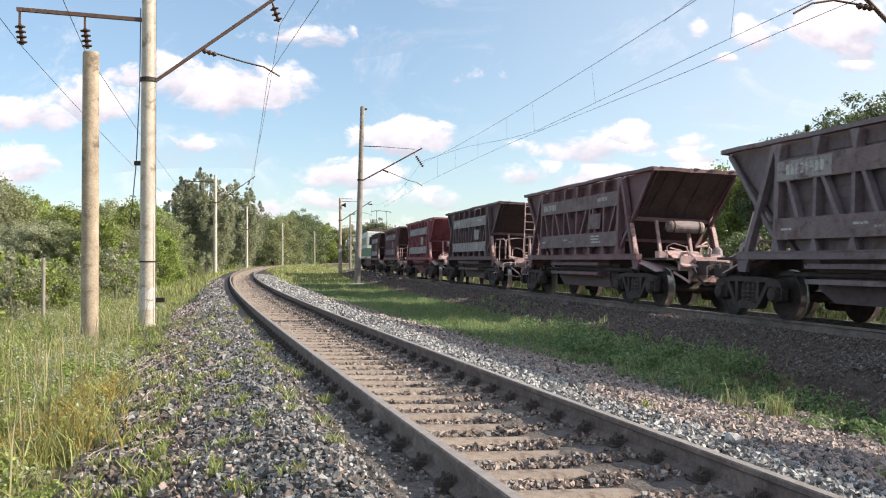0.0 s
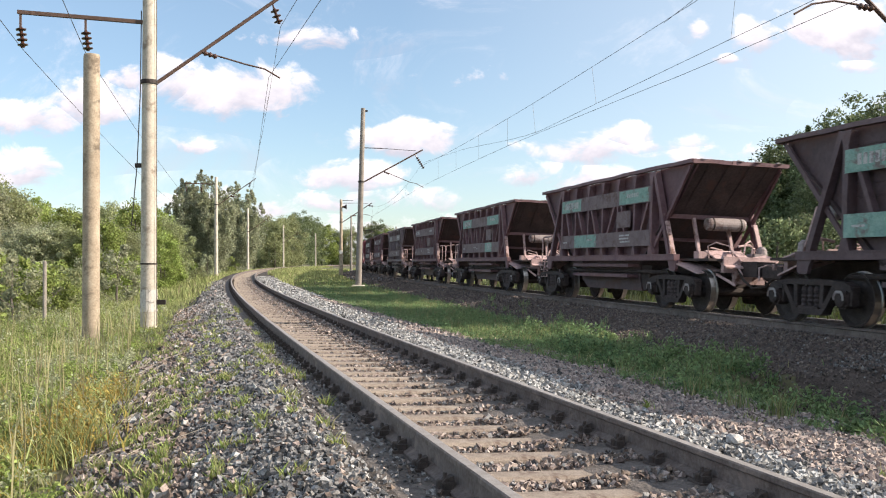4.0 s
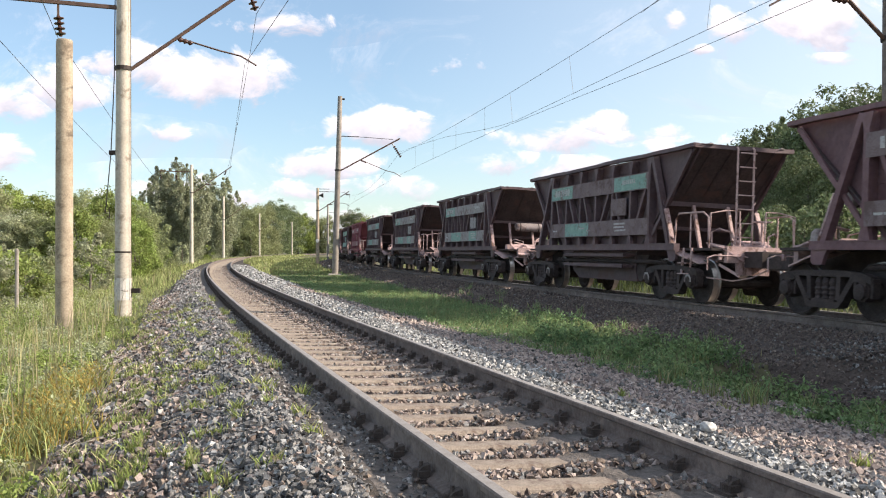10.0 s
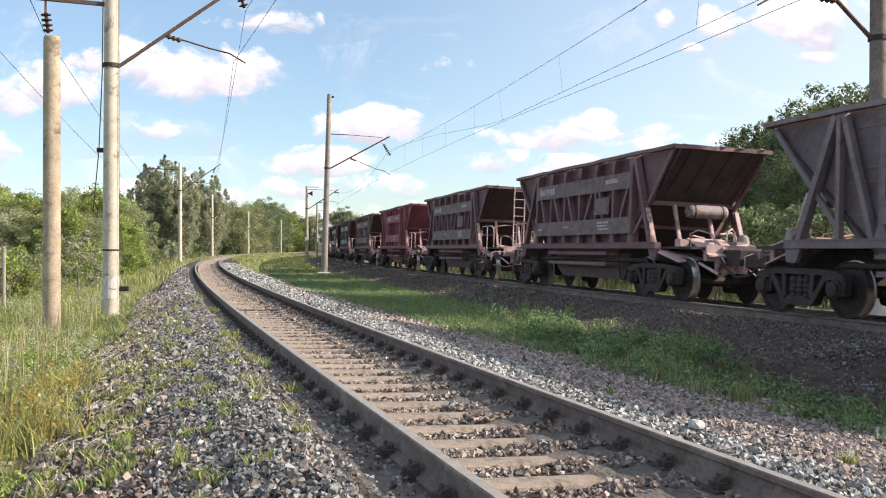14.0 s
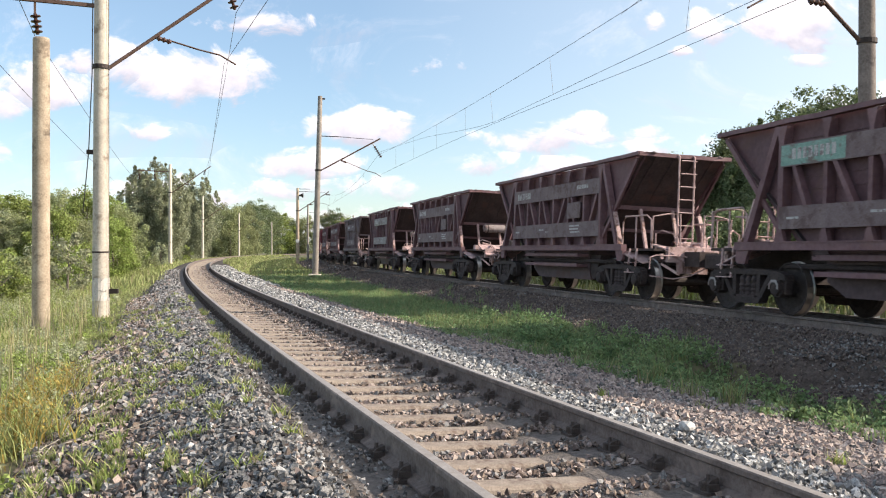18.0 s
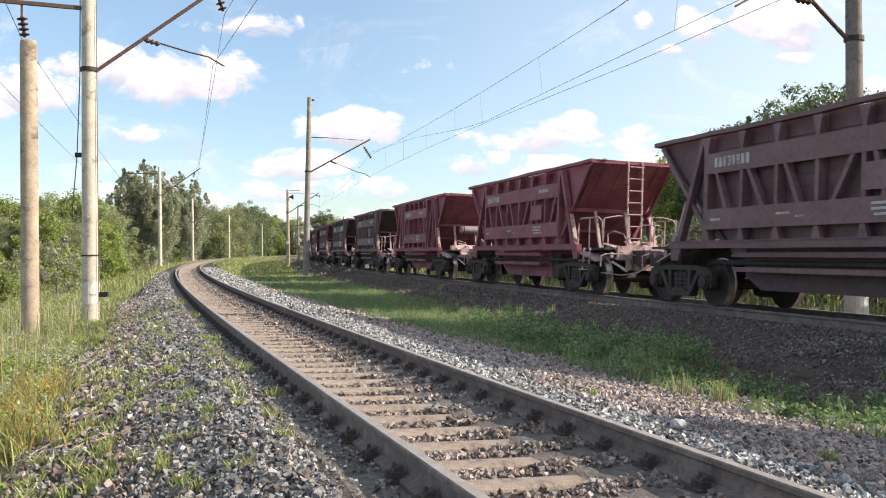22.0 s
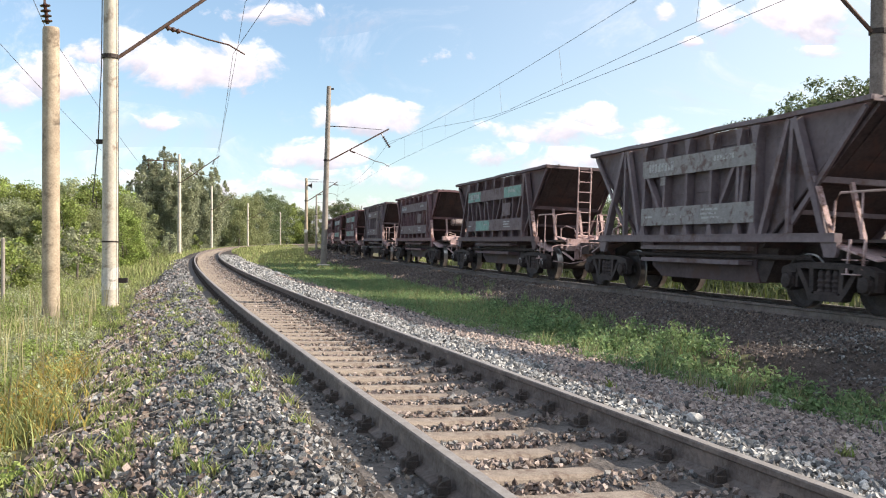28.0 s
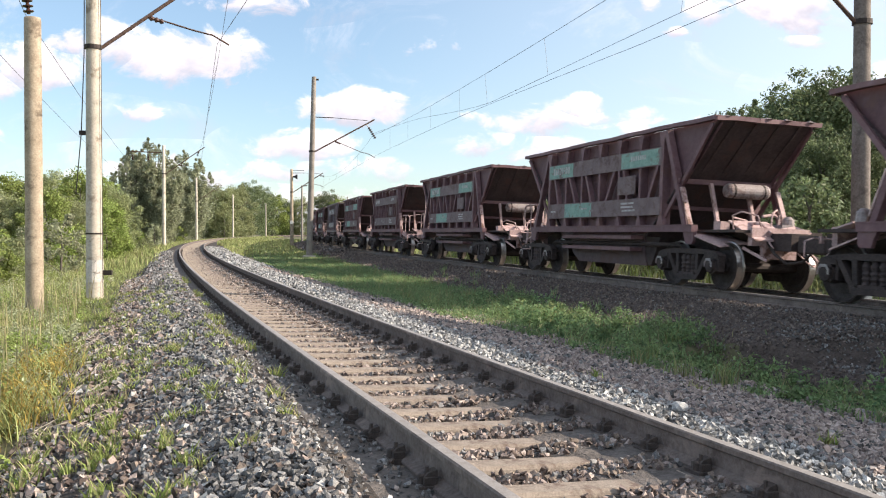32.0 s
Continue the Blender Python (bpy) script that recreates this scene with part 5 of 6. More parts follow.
# thin post in the weeds
bm = bmesh.new()
lathe(bm, [(0.05, -0.3), (0.05, 2.2), (0.03, 2.25)], 10)
post = part("fence_post", bm, M["concrete_grey"], None)
post.location = (-10.6, 24.0, -0.6)
tagged(post, "thin grey post among green weeds", "post")


def spans(track, marks, stagger, contact_z, carrier_z, sag, name, dropper_gap=8.0):
    """Contact and carrier wires from pole to pole; stagger is the contact wire's place across the track at each."""
    con, car, drops = [], [], []
    for k, (s0, s1) in enumerate(zip(marks, marks[1:])):
        c0, c1 = contact_z[k:k + 2]
        m0, m1 = carrier_z[k:k + 2]
        ca, cb = track.at(s0, stagger[k], c0), track.at(s1, stagger[k + 1], c1)
        ma, mb = track.at(s0, 0.0, m0), track.at(s1, 0.0, m1)

        def low(u):
            return ca + (cb - ca) * u

        def high(u):
            return ma + (mb - ma) * u - Vector((0, 0, sag * 4 * u * (1 - u)))

        n = max(4, int((s1 - s0) / 4))
        con += [low(i / n) for i in range(n)]
        car += [high(i / n) for i in range(n)]
        m = max(2, int((s1 - s0) / dropper_gap))
        drops += [(high(i / m), low(i / m)) for i in range(1, m)]
    wire("contact_wire", con, 0.0065, "copper contact wire over the %s track" % name)
    wire("carrier_wire", car, 0.007, "sagging carrier wire over the %s track" % name, drops)


spans(NEAR, [-40.0] + NEAR_POLES, [0.5, -0.3, 0.25, -0.25, 0.25, -0.25], CONTACT, CARRIER, 0.85, "near")
spans(FAR, [58.9, 100.1, 158.3, 205.0, 262.0], [0.0, -0.25, 0.25, -0.25, 0.25], [6.35] + [6.43] * 4, [7.69] + [7.65] * 4, 0.8, "far")


# the span beside the camera, where two lengths of the far track's line overlap
def carrier_at(s):
    u = s if s > 15 else 30 - s
    return FAR.at(s, 0.0, 7.40 + 0.00095 * (u - 41.5) ** 2)


def overlap_at(s):
    return FAR.at(s, 0.0, float(np.interp(s, [-32, 10, 20, 28, 34, 38, 45, 58.5], [6.5, 6.62, 6.5, 6.38, 6.31, 6.56, 7.12, 7.83])))


def contact_at(s):
    return FAR.at(s, 0.0, float(np.interp(s, [-32, 17, 22, 37, 58.9], [6.2, 6.19, 6.15, 6.30, 6.35])))


reach = [-32 + 1.818 * i for i in range(51)]
wire("contact_wire", [contact_at(s) for s in reach], 0.0065, "copper contact wire over the far track")
wire("contact_wire", [overlap_at(s) for s in reach], 0.0065, "overlapping contact wire lifted towards its anchor")
wire("carrier_wire", [carrier_at(s) for s in reach], 0.007, "sagging carrier wire over the far track",
     [(carrier_at(s + 0.3), overlap_at(s)) for s in (12.0, 28.0, 33.9)] + [(carrier_at(s), contact_at(s)) for s in (37.6, 42.5, 47.5, 52.5)])
wire("carrier_wire", [FAR.at(23.5 - 2.8 * i, 0.02, 7.69 + 0.28 * i) for i in range(8)], 0.006, "second carrier wire branching from a clamp",
     [(FAR.at(20.0, 0.02, 8.04), overlap_at(20.3))])
for off, z in ((-1.5, 6.78), (-2.98, 6.84)):
    pts = []
    for s0, s1 in zip([-40.0] + NEAR_POLES[:2], NEAR_POLES[:3]):
        for i in range(12):
            u = i / 12
            a, b = NEAR.at(s0, -3.25 + off), NEAR.at(s1, -3.25 + off)
            p = a + (b - a) * u
            pts.append((p.x, p.y, z - 0.5 * 4 * u * (1 - u) * ((s1 - s0) / 70) ** 2))
    wire("feeder_wire", pts, 0.008, "thin feeder wire hung from crossbar insulators")
b = FAR.at(18.3, 2.4, 7.0)
bm = bmesh.new()
insulator(bm, b, FAR.at(18.0, 2.8, 7.1) - b + Vector((0.4, -0.3, 0)), 4, 0.11, 0.13)
tagged(part("strain_insulator", bm, M["glaze"], None), "brown strain insulator on the pole behind the train", "insulator")


# ---- trees, bushes, grass ----
def leaf_cloud(rg, centres, radii, per, size, flat=0.75):
    """Leaf quads in clumps; returns vertices and quads."""
    cs = np.repeat(np.array(centres), per, axis=0)
    rs = np.repeat(np.array(radii), per)
    n = len(cs)
    v = rg.normal(size=(n, 3))
    v /= np.linalg.norm(v, axis=1)[:, None]
    v *= (rg.random(n) ** 0.45 * rs)[:, None]
    v[:, 2] *= flat
    p = cs + v
    nrm = v / (np.linalg.norm(v, axis=1)[:, None] + 1e-6) * 0.7 + rg.normal(size=(n, 3)) * 0.7 + [0, 0, 0.35]
    nrm /= np.linalg.norm(nrm, axis=1)[:, None]
    a = np.cross(nrm, rg.normal(size=(n, 3)))
    a /= np.linalg.norm(a, axis=1)[:, None]
    b = np.cross(nrm, a)
    sz = size * rg.uniform(0.6, 1.3, n)[:, None]
    quad = np.stack([p - a * sz * 0.9, p + b * sz * 0.45 + nrm * sz * 0.1, p + a * sz * 0.9, p - b * sz * 0.45 + nrm * sz * 0.1], 1)
    return quad.reshape(-1, 3), np.arange(4 * n).reshape(n, 4)


def tree(seed, height, spread, clumps, per, leaf, mat, label, crown_from=0.25, narrow=1.0, category="tree"):
    rg = np.random.default_rng(seed)
    rd = random.Random(seed)
    t = new("tree" if category == "tree" else "bush")
    bm = bmesh.new()
    top = height * 0.8
    pts = [(rd.uniform(-0.03, 0.03) * height * u, rd.uniform(-0.03, 0.03) * height * u, u * top - 0.2 * (u == 0)) for u in (0, 0.2, 0.4, 0.6, 0.8, 1.0)]
    tube(bm, pts, 0.016 * height + 0.02, 8, True, 0.02)
    part("trunk", bm, M["bark"], t)
    centres, radii = [], []
    for k in range(clumps):
        u = crown_from + (1 - crown_from) * (k + 0.5) / clumps
        uu = (k + 0.5) / clumps
        wide = spread * math.sqrt(max(0.05, 1 - ((uu - 0.42) / 0.62) ** 2)) * narrow
        an = k * 2.4 + rd.uniform(-0.6, 0.6)
        r = wide * rd.uniform(0.35, 1.0)
        c = (math.cos(an) * r, math.sin(an) * r, height * u * rd.uniform(0.88, 1.0) - 0.12 * r)
        centres.append(c)
        radii.append(spread * rd.uniform(0.15, 0.34))
    limb_n = 5 if category == "tree" else 4
    for k in range(2, clumps, max(1, clumps // limb_n + 1)):
        bm = bmesh.new()
        c = Vector(centres[k])
        root = Vector((0, 0, max(0.1 * height, c.z - 0.22 * height)))
        tube(bm, [root, root + (c - root) * 0.5 + Vector((0, 0, 0.03 * height)), c], 0.006 * height + 0.01, 6, True, 0.008)
        part("limb", bm, M["bark"], t)
    v, q = leaf_cloud(rg, centres, radii, per, leaf)
    ob = mesh_np("crown", v, q, mat)
    ob.parent = t
    return tagged(t, label, category)


def poplar(seed, height, mat, label):
    """Upright leaders, each a ragged plume of leaves, rising from one forked trunk."""
    rg, rd = np.random.default_rng(seed), random.Random(seed)
    t = new("tree")
    bm = bmesh.new()
    tube(bm, [(0, 0, -0.2), (0.05, 0, 0.15 * height), (0, 0.06, 0.4 * height), (0.05, 0, 0.8 * height)], 0.018 * height, 8, True, 0.02)
    part("trunk", bm, M["bark"], t)
    centres, radii = [], []
    for k in range(12):
        an = k * 2.4 + rd.uniform(-0.4, 0.4)
        out = height * (0.0 if k == 0 else rd.uniform(0.06, 0.21))
        top = height * (1.0 if k == 0 else rd.uniform(0.62, 0.93))
        low = height * rd.uniform(0.06, 0.2)
        foot, tip = Vector((0, 0, low * 0.6)), Vector((math.cos(an) * out, math.sin(an) * out, top))
        if k % 2 == 0:
            bm = bmesh.new()
            tube(bm, [foot, foot + (tip - foot) * 0.4 + Vector((math.cos(an), math.sin(an), 0)) * out * 0.35, tip], 0.007 * height, 6, True, 0.006)
            part("limb", bm, M["bark"], t)
        n = int(13 * top / height) + 3
        for i in range(n):
            u = i / (n - 1)
            q = foot + (tip - foot) * (0.12 + 0.88 * u) + Vector((math.cos(an), math.sin(an), 0)) * out * 0.9 * u * (1 - u)
            wide = height * (0.088 * (1 - u) ** 0.6 + 0.014)
            j = Vector((rd.gauss(0, 1), rd.gauss(0, 1), rd.gauss(0, 0.6))) * wide * 0.5
            centres.append(tuple(q + j))
            radii.append(wide * rd.uniform(0.75, 1.25))
    v, q = leaf_cloud(rg, centres, radii, 170, 0.15, 1.25)
    ob = mesh_np("crown", v, q, mat)
    ob.parent = t
    return tagged(t, label, "tree")


def put(u, z_way, turn, size):
    """A pose by bearing (tangent right of straight ahead) and distance ahead."""
    x = u * z_way
    z = float(ground_z(np.array(x), np.array(float(z_way))))
    return Matrix.Translation((x, z_way, z - 0.05)) @ Matrix.Rotation(turn, 4, "Z") @ Matrix.Diagonal((size, size, size, 1))


KINDS = [tree(1, 8.0, 3.1, 100, 170, 0.115, M["leaf"], "round leafy green tree at the wood's edge", 0.1),
         tree(2, 8.0, 2.8, 90, 170, 0.11, M["leaf_grey"], "silvery green willow at the wood's edge", 0.15),
         poplar(3, 12.5, M["leaf_poplar"], "tall poplar with ragged upright plumes of leaves"),
         tree(4, 9.5, 3.2, 130, 120, 0.115, M["leaf_dark"], "broad dark green tree behind the tracks", 0.12),
         tree(5, 7.0, 2.6, 85, 160, 0.11, M["leaf_bright"], "young light green tree", 0.12),
         poplar(9, 10.0, M["leaf_dark"], "dark green poplar with a ragged top")]
BUSHES = [tree(6, 2.4, 1.4, 22, 120, 0.085, M["leaf_bright"], "bright green bush among weeds", 0.05, 1.0, "bush"),
          tree(7, 2.0, 1.5, 22, 120, 0.085, M["leaf"], "low dark green bush among weeds", 0.05, 1.0, "bush"),
          tree(8, 2.8, 1.3, 24, 120, 0.075, M["leaf_grey"], "greyish green bush among weeds", 0.05, 1.0, "bush"),
          tree(10, 2.6, 1.4, 24, 120, 0.08, M["leaf_dark"], "dark green bush behind the tracks", 0.05, 1.0, "bush")]
placed = set()


def plant(kinds, k, u, way, size, turn, group):
    src = kinds[k]
    m = put(u, way, turn, size)
    if src in placed:
        o = copy_thing(src, m)
        o.scale = (size, size, size)
    else:
        o = src
        placed.add(src)
        o.matrix_basis = m
    o["group"] = group
    return o


rd = random.Random(21)
# the wood on the left: bearing, distance, kind, height wanted
LEFT = []
for px in range(-330, 310, 26):
    far = rd.uniform(62, 92)
    top = np.interp(px, [-330, 0, 40, 90, 200, 310], [300, 315, 355, 375, 375, 380]) + rd.uniform(-12, 16)
    LEFT.append((px, far, rd.choice((0, 1, 1, 1, 4)), 1.6 + 1.0 + (460 - top) / 1600 * far))
for px in range(-330, 300, 34):
    far = rd.uniform(44, 58)
    top = rd.uniform(398, 425)
    LEFT.append((px, far, rd.choice((0, 1, 4)), 1.6 + 1.0 + (460 - top) / 1600 * far))
for px, top in ((314, 350), (334, 326), (353, 305), (372, 318), (392, 345), (416, 325), (436, 352), (330, 360), (385, 360)):
    far = rd.uniform(112, 128) if px < 390 else rd.uniform(160, 170)
    LEFT.append((px, far, 2, 1.6 + 0.8 + (460 - top) / 1600 * far))
for px, top in ((300, 375), (345, 390), (385, 395), (420, 395), (448, 385), (465, 378), (485, 384), (505, 380)):
    far = rd.uniform(125, 140) if px < 380 else rd.uniform(232, 258)
    LEFT.append((px, far, rd.choice((0, 4, 1)), 1.6 + 0.6 + (460 - top) / 1600 * far))
for px, top in ((512, 382), (530, 372), (550, 380), (568, 392), (585, 402), (600, 405), (615, 400), (650, 398), (668, 390), (690, 402), (710, 410)):
    far = rd.uniform(310, 330) if px > 560 else rd.uniform(300, 320)
    far = np.interp(px, [512, 560, 600, 710], [255, 330, 360, 330])
    LEFT.append((px, float(far), 3 if px < 560 else rd.choice((0, 3, 4)), 1.6 + 0.5 + (460 - top) / 1600 * far))
heights = [8.0, 8.0, 12.5, 9.5, 7.0, 10.0]
for px, far, k, h in LEFT:
    plant(KINDS, k, (px - 784) / 1600, far, h * 1.02 / heights[k], rd.uniform(0, 6.28), "wood on the left")
# behind the train: bearing as px, distance, top
for px, far, top in ((1265, 70, 300), (1290, 62, 284), (1318, 66, 300), (1405, 56, 240), (1430, 50, 222), (1462, 52, 216), (1500, 46, 190), (1535, 44, 164), (1572, 45, 158), (1610, 47, 170), (1650, 42, 168), (1700, 44, 190), (1755, 46, 175), (1815, 44, 190),
                     (1360, 60, 262), (1382, 60, 245), (1398, 57, 232), (1480, 40, 280), (1560, 38, 270), (1640, 38, 260), (1230, 85, 330), (1180, 95, 352), (1120, 110, 372), (1050, 130, 388), (980, 150, 398), (900, 180, 410), (840, 200, 416)):
    k = (3 if px > 1520 else rd.choice((3, 5, 5))) if px > 1320 else rd.choice((0, 3, 4))
    h = (1.6 + 0.4 + (460 - top + np.interp(px, [1250, 1330, 1480], [0, 6, 4])) / 1600 * far) * 0.92
    plant(KINDS, k, (px - 784) / 1600, far, h * 1.02 / heights[k], rd.uniform(0, 6.28), "trees behind the train")
for n in range(46):
    px, far = rd.uniform(-200, 300), rd.uniform(27, 46)
    if NEAR.lateral((px - 784) / 1600 * far, far) < -6.5:
        plant(BUSHES, rd.choice((0, 0, 1, 2)), (px - 784) / 1600, far, rd.uniform(0.6, 1.15), rd.uniform(0, 6.28), "bushes on the left")
for px, far, size in ((205, 36, 0.95), (225, 40, 0.8), (20, 25, 0.8), (70, 30, 0.9), (115, 33, 0.9), (300, 70, 0.9), (330, 90, 1.0), (345, 80, 0.7), (365, 100, 1.0), (400, 130, 1.2), (430, 170, 1.3), (290, 58, 0.8)):
    plant(BUSHES, rd.choice((0, 1, 2)), (px - 784) / 1600, far, size, rd.uniform(0, 6.28), "bushes on the left")
for n in range(46):
    s = -1.5 + n * 1.45
    p = FAR.at(s, rd.uniform(6.6, 8.8))
    plant(BUSHES, rd.choice((3, 3, 1)), p.x / p.y, p.y, rd.uniform(0.95, 1.45), rd.uniform(0, 6.28), "bushes behind the train")


def blades(name, x, y, h, w, lean, mats, mat_i, label, category, seed, z=None):
    """Bent grass blades of two quads each, joined as stuff."""
    rg = np.random.default_rng(seed)
    n = len(x)
    z = ground_z(x, y) if z is None else z
    an = rg.uniform(0, 2 * np.pi, n)
    side = np.stack([np.cos(an), np.sin(an), np.zeros(n)], 1) * (w / 2)[:, None]
    la = rg.uniform(0, 2 * np.pi, n)
    tip = np.stack([np.cos(la), np.sin(la), np.zeros(n)], 1) * (h * lean * rg.uniform(0.2, 1.0, n))[:, None]
    base = np.stack([x, y, z - 0.02], 1)
    mid = base + tip * 0.3 + np.array([0, 0, 1.0]) * (h * 0.55)[:, None]
    end = base + tip + np.array([0, 0, 1.0]) * h[:, None]
    v = np.stack([base - side, base + side, mid + side * 0.75, mid - side * 0.75, end + side * 0.12, end - side * 0.12], 1).reshape(-1, 3)
    i = np.arange(n)[:, None] * 6
    q = np.concatenate([i + [[0, 1, 2, 3]], i + [[3, 2, 4, 5]]], 1).reshape(-1, 4)
    ob = mesh_np(name, v, q, mats[0], np.repeat(mat_i, 2), mats[1:])
    return tagged(ob, label, category, kind="stuff")


def scatter(track, s0, s1, d0, d1, n, seed, near_power=1.6):
    """Places along a track, denser near its start."""
    rg = np.random.default_rng(seed)
    s = s0 + (s1 - s0) * rg.random(n) ** near_power
    d = rg.uniform(d0, d1, n)
    x, y = track.np_at(s, d)
    return x, y, s, d, rg


GRASS = [M["grass"], M["straw"], M["strip_grass"], M["amber"]]
# tall verge on the left
x, y, s, d, rg = scatter(NEAR, 2.5, 46, -9.5, -1.8, 54000, 31, 1.7)
keep = rg.random(len(x)) < np.interp(d - left_edge(s) - 0.25, [-6.5, -1.75, -0.55, 0], [1, 1, 0.75, 0.1]) * (d < left_edge(s) + 0.25)
x, y, s, d = x[keep], y[keep], s[keep], d[keep]
pick = rg.random(len(x))
patchy = rough(x * 0.55, y * 0.55, 4.0)
mi = np.where(pick < 0.13 + 0.1 * patchy, 1, np.where((pick > 0.90) & (s < 13) & (d > -4.6), 3, 0))
h = np.interp(d - left_edge(s), [-6.5, -2.6, -1.2, -0.5, 0.2], [0.6, 0.48, 0.24, 0.15, 0.09]) * rg.uniform(0.45, 1.25, len(x)) * (1 + 0.25 * patchy)
blades("tall_grass", x, y, h, rg.uniform(0.006, 0.018, len(x)) * np.interp(s, [2, 15, 46], [0.75, 1.3, 2.4]), 0.9, GRASS, mi, "tall green and straw-coloured grass on the verge", "grass", 32)
# the same verge beside and behind the camera
x, y, s, d, rg = scatter(NEAR, -12, 2.6, -11, -3.0, 16000, 63, 1.0)
blades("tall_grass", x, y, rg.uniform(0.15, 0.5, len(x)), rg.uniform(0.008, 0.018, len(x)), 0.9, GRASS, (rg.random(len(x)) < 0.15).astype(int), "tall green grass on the verge", "grass", 64)
# leafy herbs in the verge
x, y, s, d, rg = scatter(NEAR, 3.5, 40, -11, -3.15, 1900, 51, 1.5)
hh = np.interp(d, [-11, -5.5, -4.6, -3.15], [0.75, 0.5, 0.26, 0.14]) * rg.uniform(0.5, 1.2, len(x))
cc, rr = [], []
for k in range(3):
    cc.append(np.stack([x + rg.normal(size=len(x)) * 0.1, y + rg.normal(size=len(x)) * 0.1, ground_z(x, y) + hh * (0.3 + 0.33 * k)], 1))
    rr.append(0.07 + 0.16 * hh)
cc, rr = np.concatenate(cc), np.concatenate(rr)
for part_i, (mat, words) in enumerate(((M["leaf_bright"], "bright green leafy herbs on the verge"), (M["leaf_grey"], "greyish green wormwood on the verge"))):
    use = (np.arange(len(cc)) % 2) == part_i
    v, q = leaf_cloud(np.random.default_rng(52 + part_i), cc[use], rr[use], 42, 0.028, 1.2)
    tagged(mesh_np("verge_herbs", v, q, mat), words, "weeds", kind="stuff")
# seeding stalks and amber dock
x, y, s, d, rg = scatter(NEAR, 4, 26, -7.5, -3.2, 900, 33, 1.4)
blades("seed_stalks", x, y, rg.uniform(0.5, 0.95, len(x)), rg.uniform(0.010, 0.02, len(x)), 0.18, [M["straw"]], np.zeros(len(x), int), "pale seeding grass stalks", "grass", 34)
cl = [(-3.2, 8.9, 0.5), (-3.35, 10.2, 0.6), (-3.7, 8.6, 0.6), (-3.25, 11.6, 0.5), (-3.9, 10.3, 0.5)]
xs, ys = [], []
rg = np.random.default_rng(35)
for dd, ss, r in cl:
    p = NEAR.at(ss, dd)
    xs.append(p.x + rg.normal(size=420) * r * 0.4)
    ys.append(p.y + rg.normal(size=420) * r * 0.5)
xs, ys = np.concatenate(xs), np.concatenate(ys)
blades("amber_weeds", xs, ys, rg.uniform(0.1, 0.38, len(xs)), rg.uniform(0.008, 0.02, len(xs)), 0.9, [M["amber"], M["grass"]], (rg.random(len(xs)) < 0.6).astype(int), "amber and yellow weeds at the ballast edge", "weeds", 36)
# further verge and field
x, y, s, d, rg = scatter(NEAR, 40, 210, -14, -1.75, 17000, 37, 1.3)
blades("verge_grass", x, y, rg.uniform(0.25, 0.6, len(x)) * np.interp(d, [-3.2, -1.75], [1, 0.35]), rg.uniform(0.05, 0.1, len(x)) * np.interp(s, [40, 210], [0.8, 3]), 0.5, GRASS, (rg.random(len(x)) < 0.12).astype(int), "green grass along the distant verge", "grass", 38)
x, y, s, d, rg = scatter(NEAR, 16, 60, -26, -9, 22000, 39, 1.2)
blades("field_weeds", x, y, rg.uniform(0.4, 1.1, len(x)), rg.uniform(0.03, 0.07, len(x)), 0.5, [M["leaf_bright"], M["grass"], M["straw"]], rg.choice([0, 0, 0, 1, 1, 2], len(x)), "dense green weeds on the low ground", "weeds", 40)
# strip between the tracks
x, y, s, d, rg = scatter(FAR, 5, 75, -7.4, -2.7, 230000, 41, 1.2)
dn = NEAR.lateral(x, y)
thick = np.interp(d + np.interp(s, [12, 26, 42], [0.75, 0.35, 0.0]), [-7.4, -5.6, -3.9, -3.4, -2.9], [1, 1, 0.9, 0.4, 0.03]) * np.interp(s, [2, 10, 20], [0.15, 0.45, 1.0]) * np.clip(0.7 + 1.1 * rough(x * 0.9, y * 0.9, 2.0), 0.05, 1)
keep = (dn > np.interp(y, [10, 16, 30], [3.5, 3.2, 2.5]) + 0.35 * rough(x, y, 7.0)) & (rg.random(len(x)) < thick)
x, y, s, d = x[keep], y[keep], s[keep], d[keep]
mi = np.where(rg.random(len(x)) < 0.16, 1, 2)
blades("strip_grass", x, y, rg.uniform(0.03, 0.12, len(x)) * (1 + 0.7 * rough(x * 1.4, y * 1.4, 1.0)), rg.uniform(0.008, 0.02, len(x)) * np.interp(s, [2, 20, 75], [1.1, 1.9, 4.5]), 0.7, GRASS, mi, "short green grass between the tracks", "grass", 42)
# taller tufts in the strip
rg = np.random.default_rng(59)
ts_, td = 4 + 50 * rg.random(420) ** 1.2, rg.uniform(-6.6, -3.5, 420)
tx, ty = FAR.np_at(ts_, td)
use = NEAR.lateral(tx, ty) > 3.3
ts_, td = ts_[use], td[use]
s = np.repeat(ts_, 34) + rg.normal(size=len(ts_) * 34) * 0.07
d = np.repeat(td, 34) + rg.normal(size=len(ts_) * 34) * 0.07
x, y = FAR.np_at(s, d)
blades("grass_tufts", x, y, np.repeat(rg.uniform(0.1, 0.34, len(ts_)), 34) * rg.uniform(0.5, 1.1, len(x)), rg.uniform(0.008, 0.018, len(x)), 0.6, GRASS, rg.choice([0, 2, 2, 1], len(x)), "taller tufts of grass between the tracks", "grass", 60)
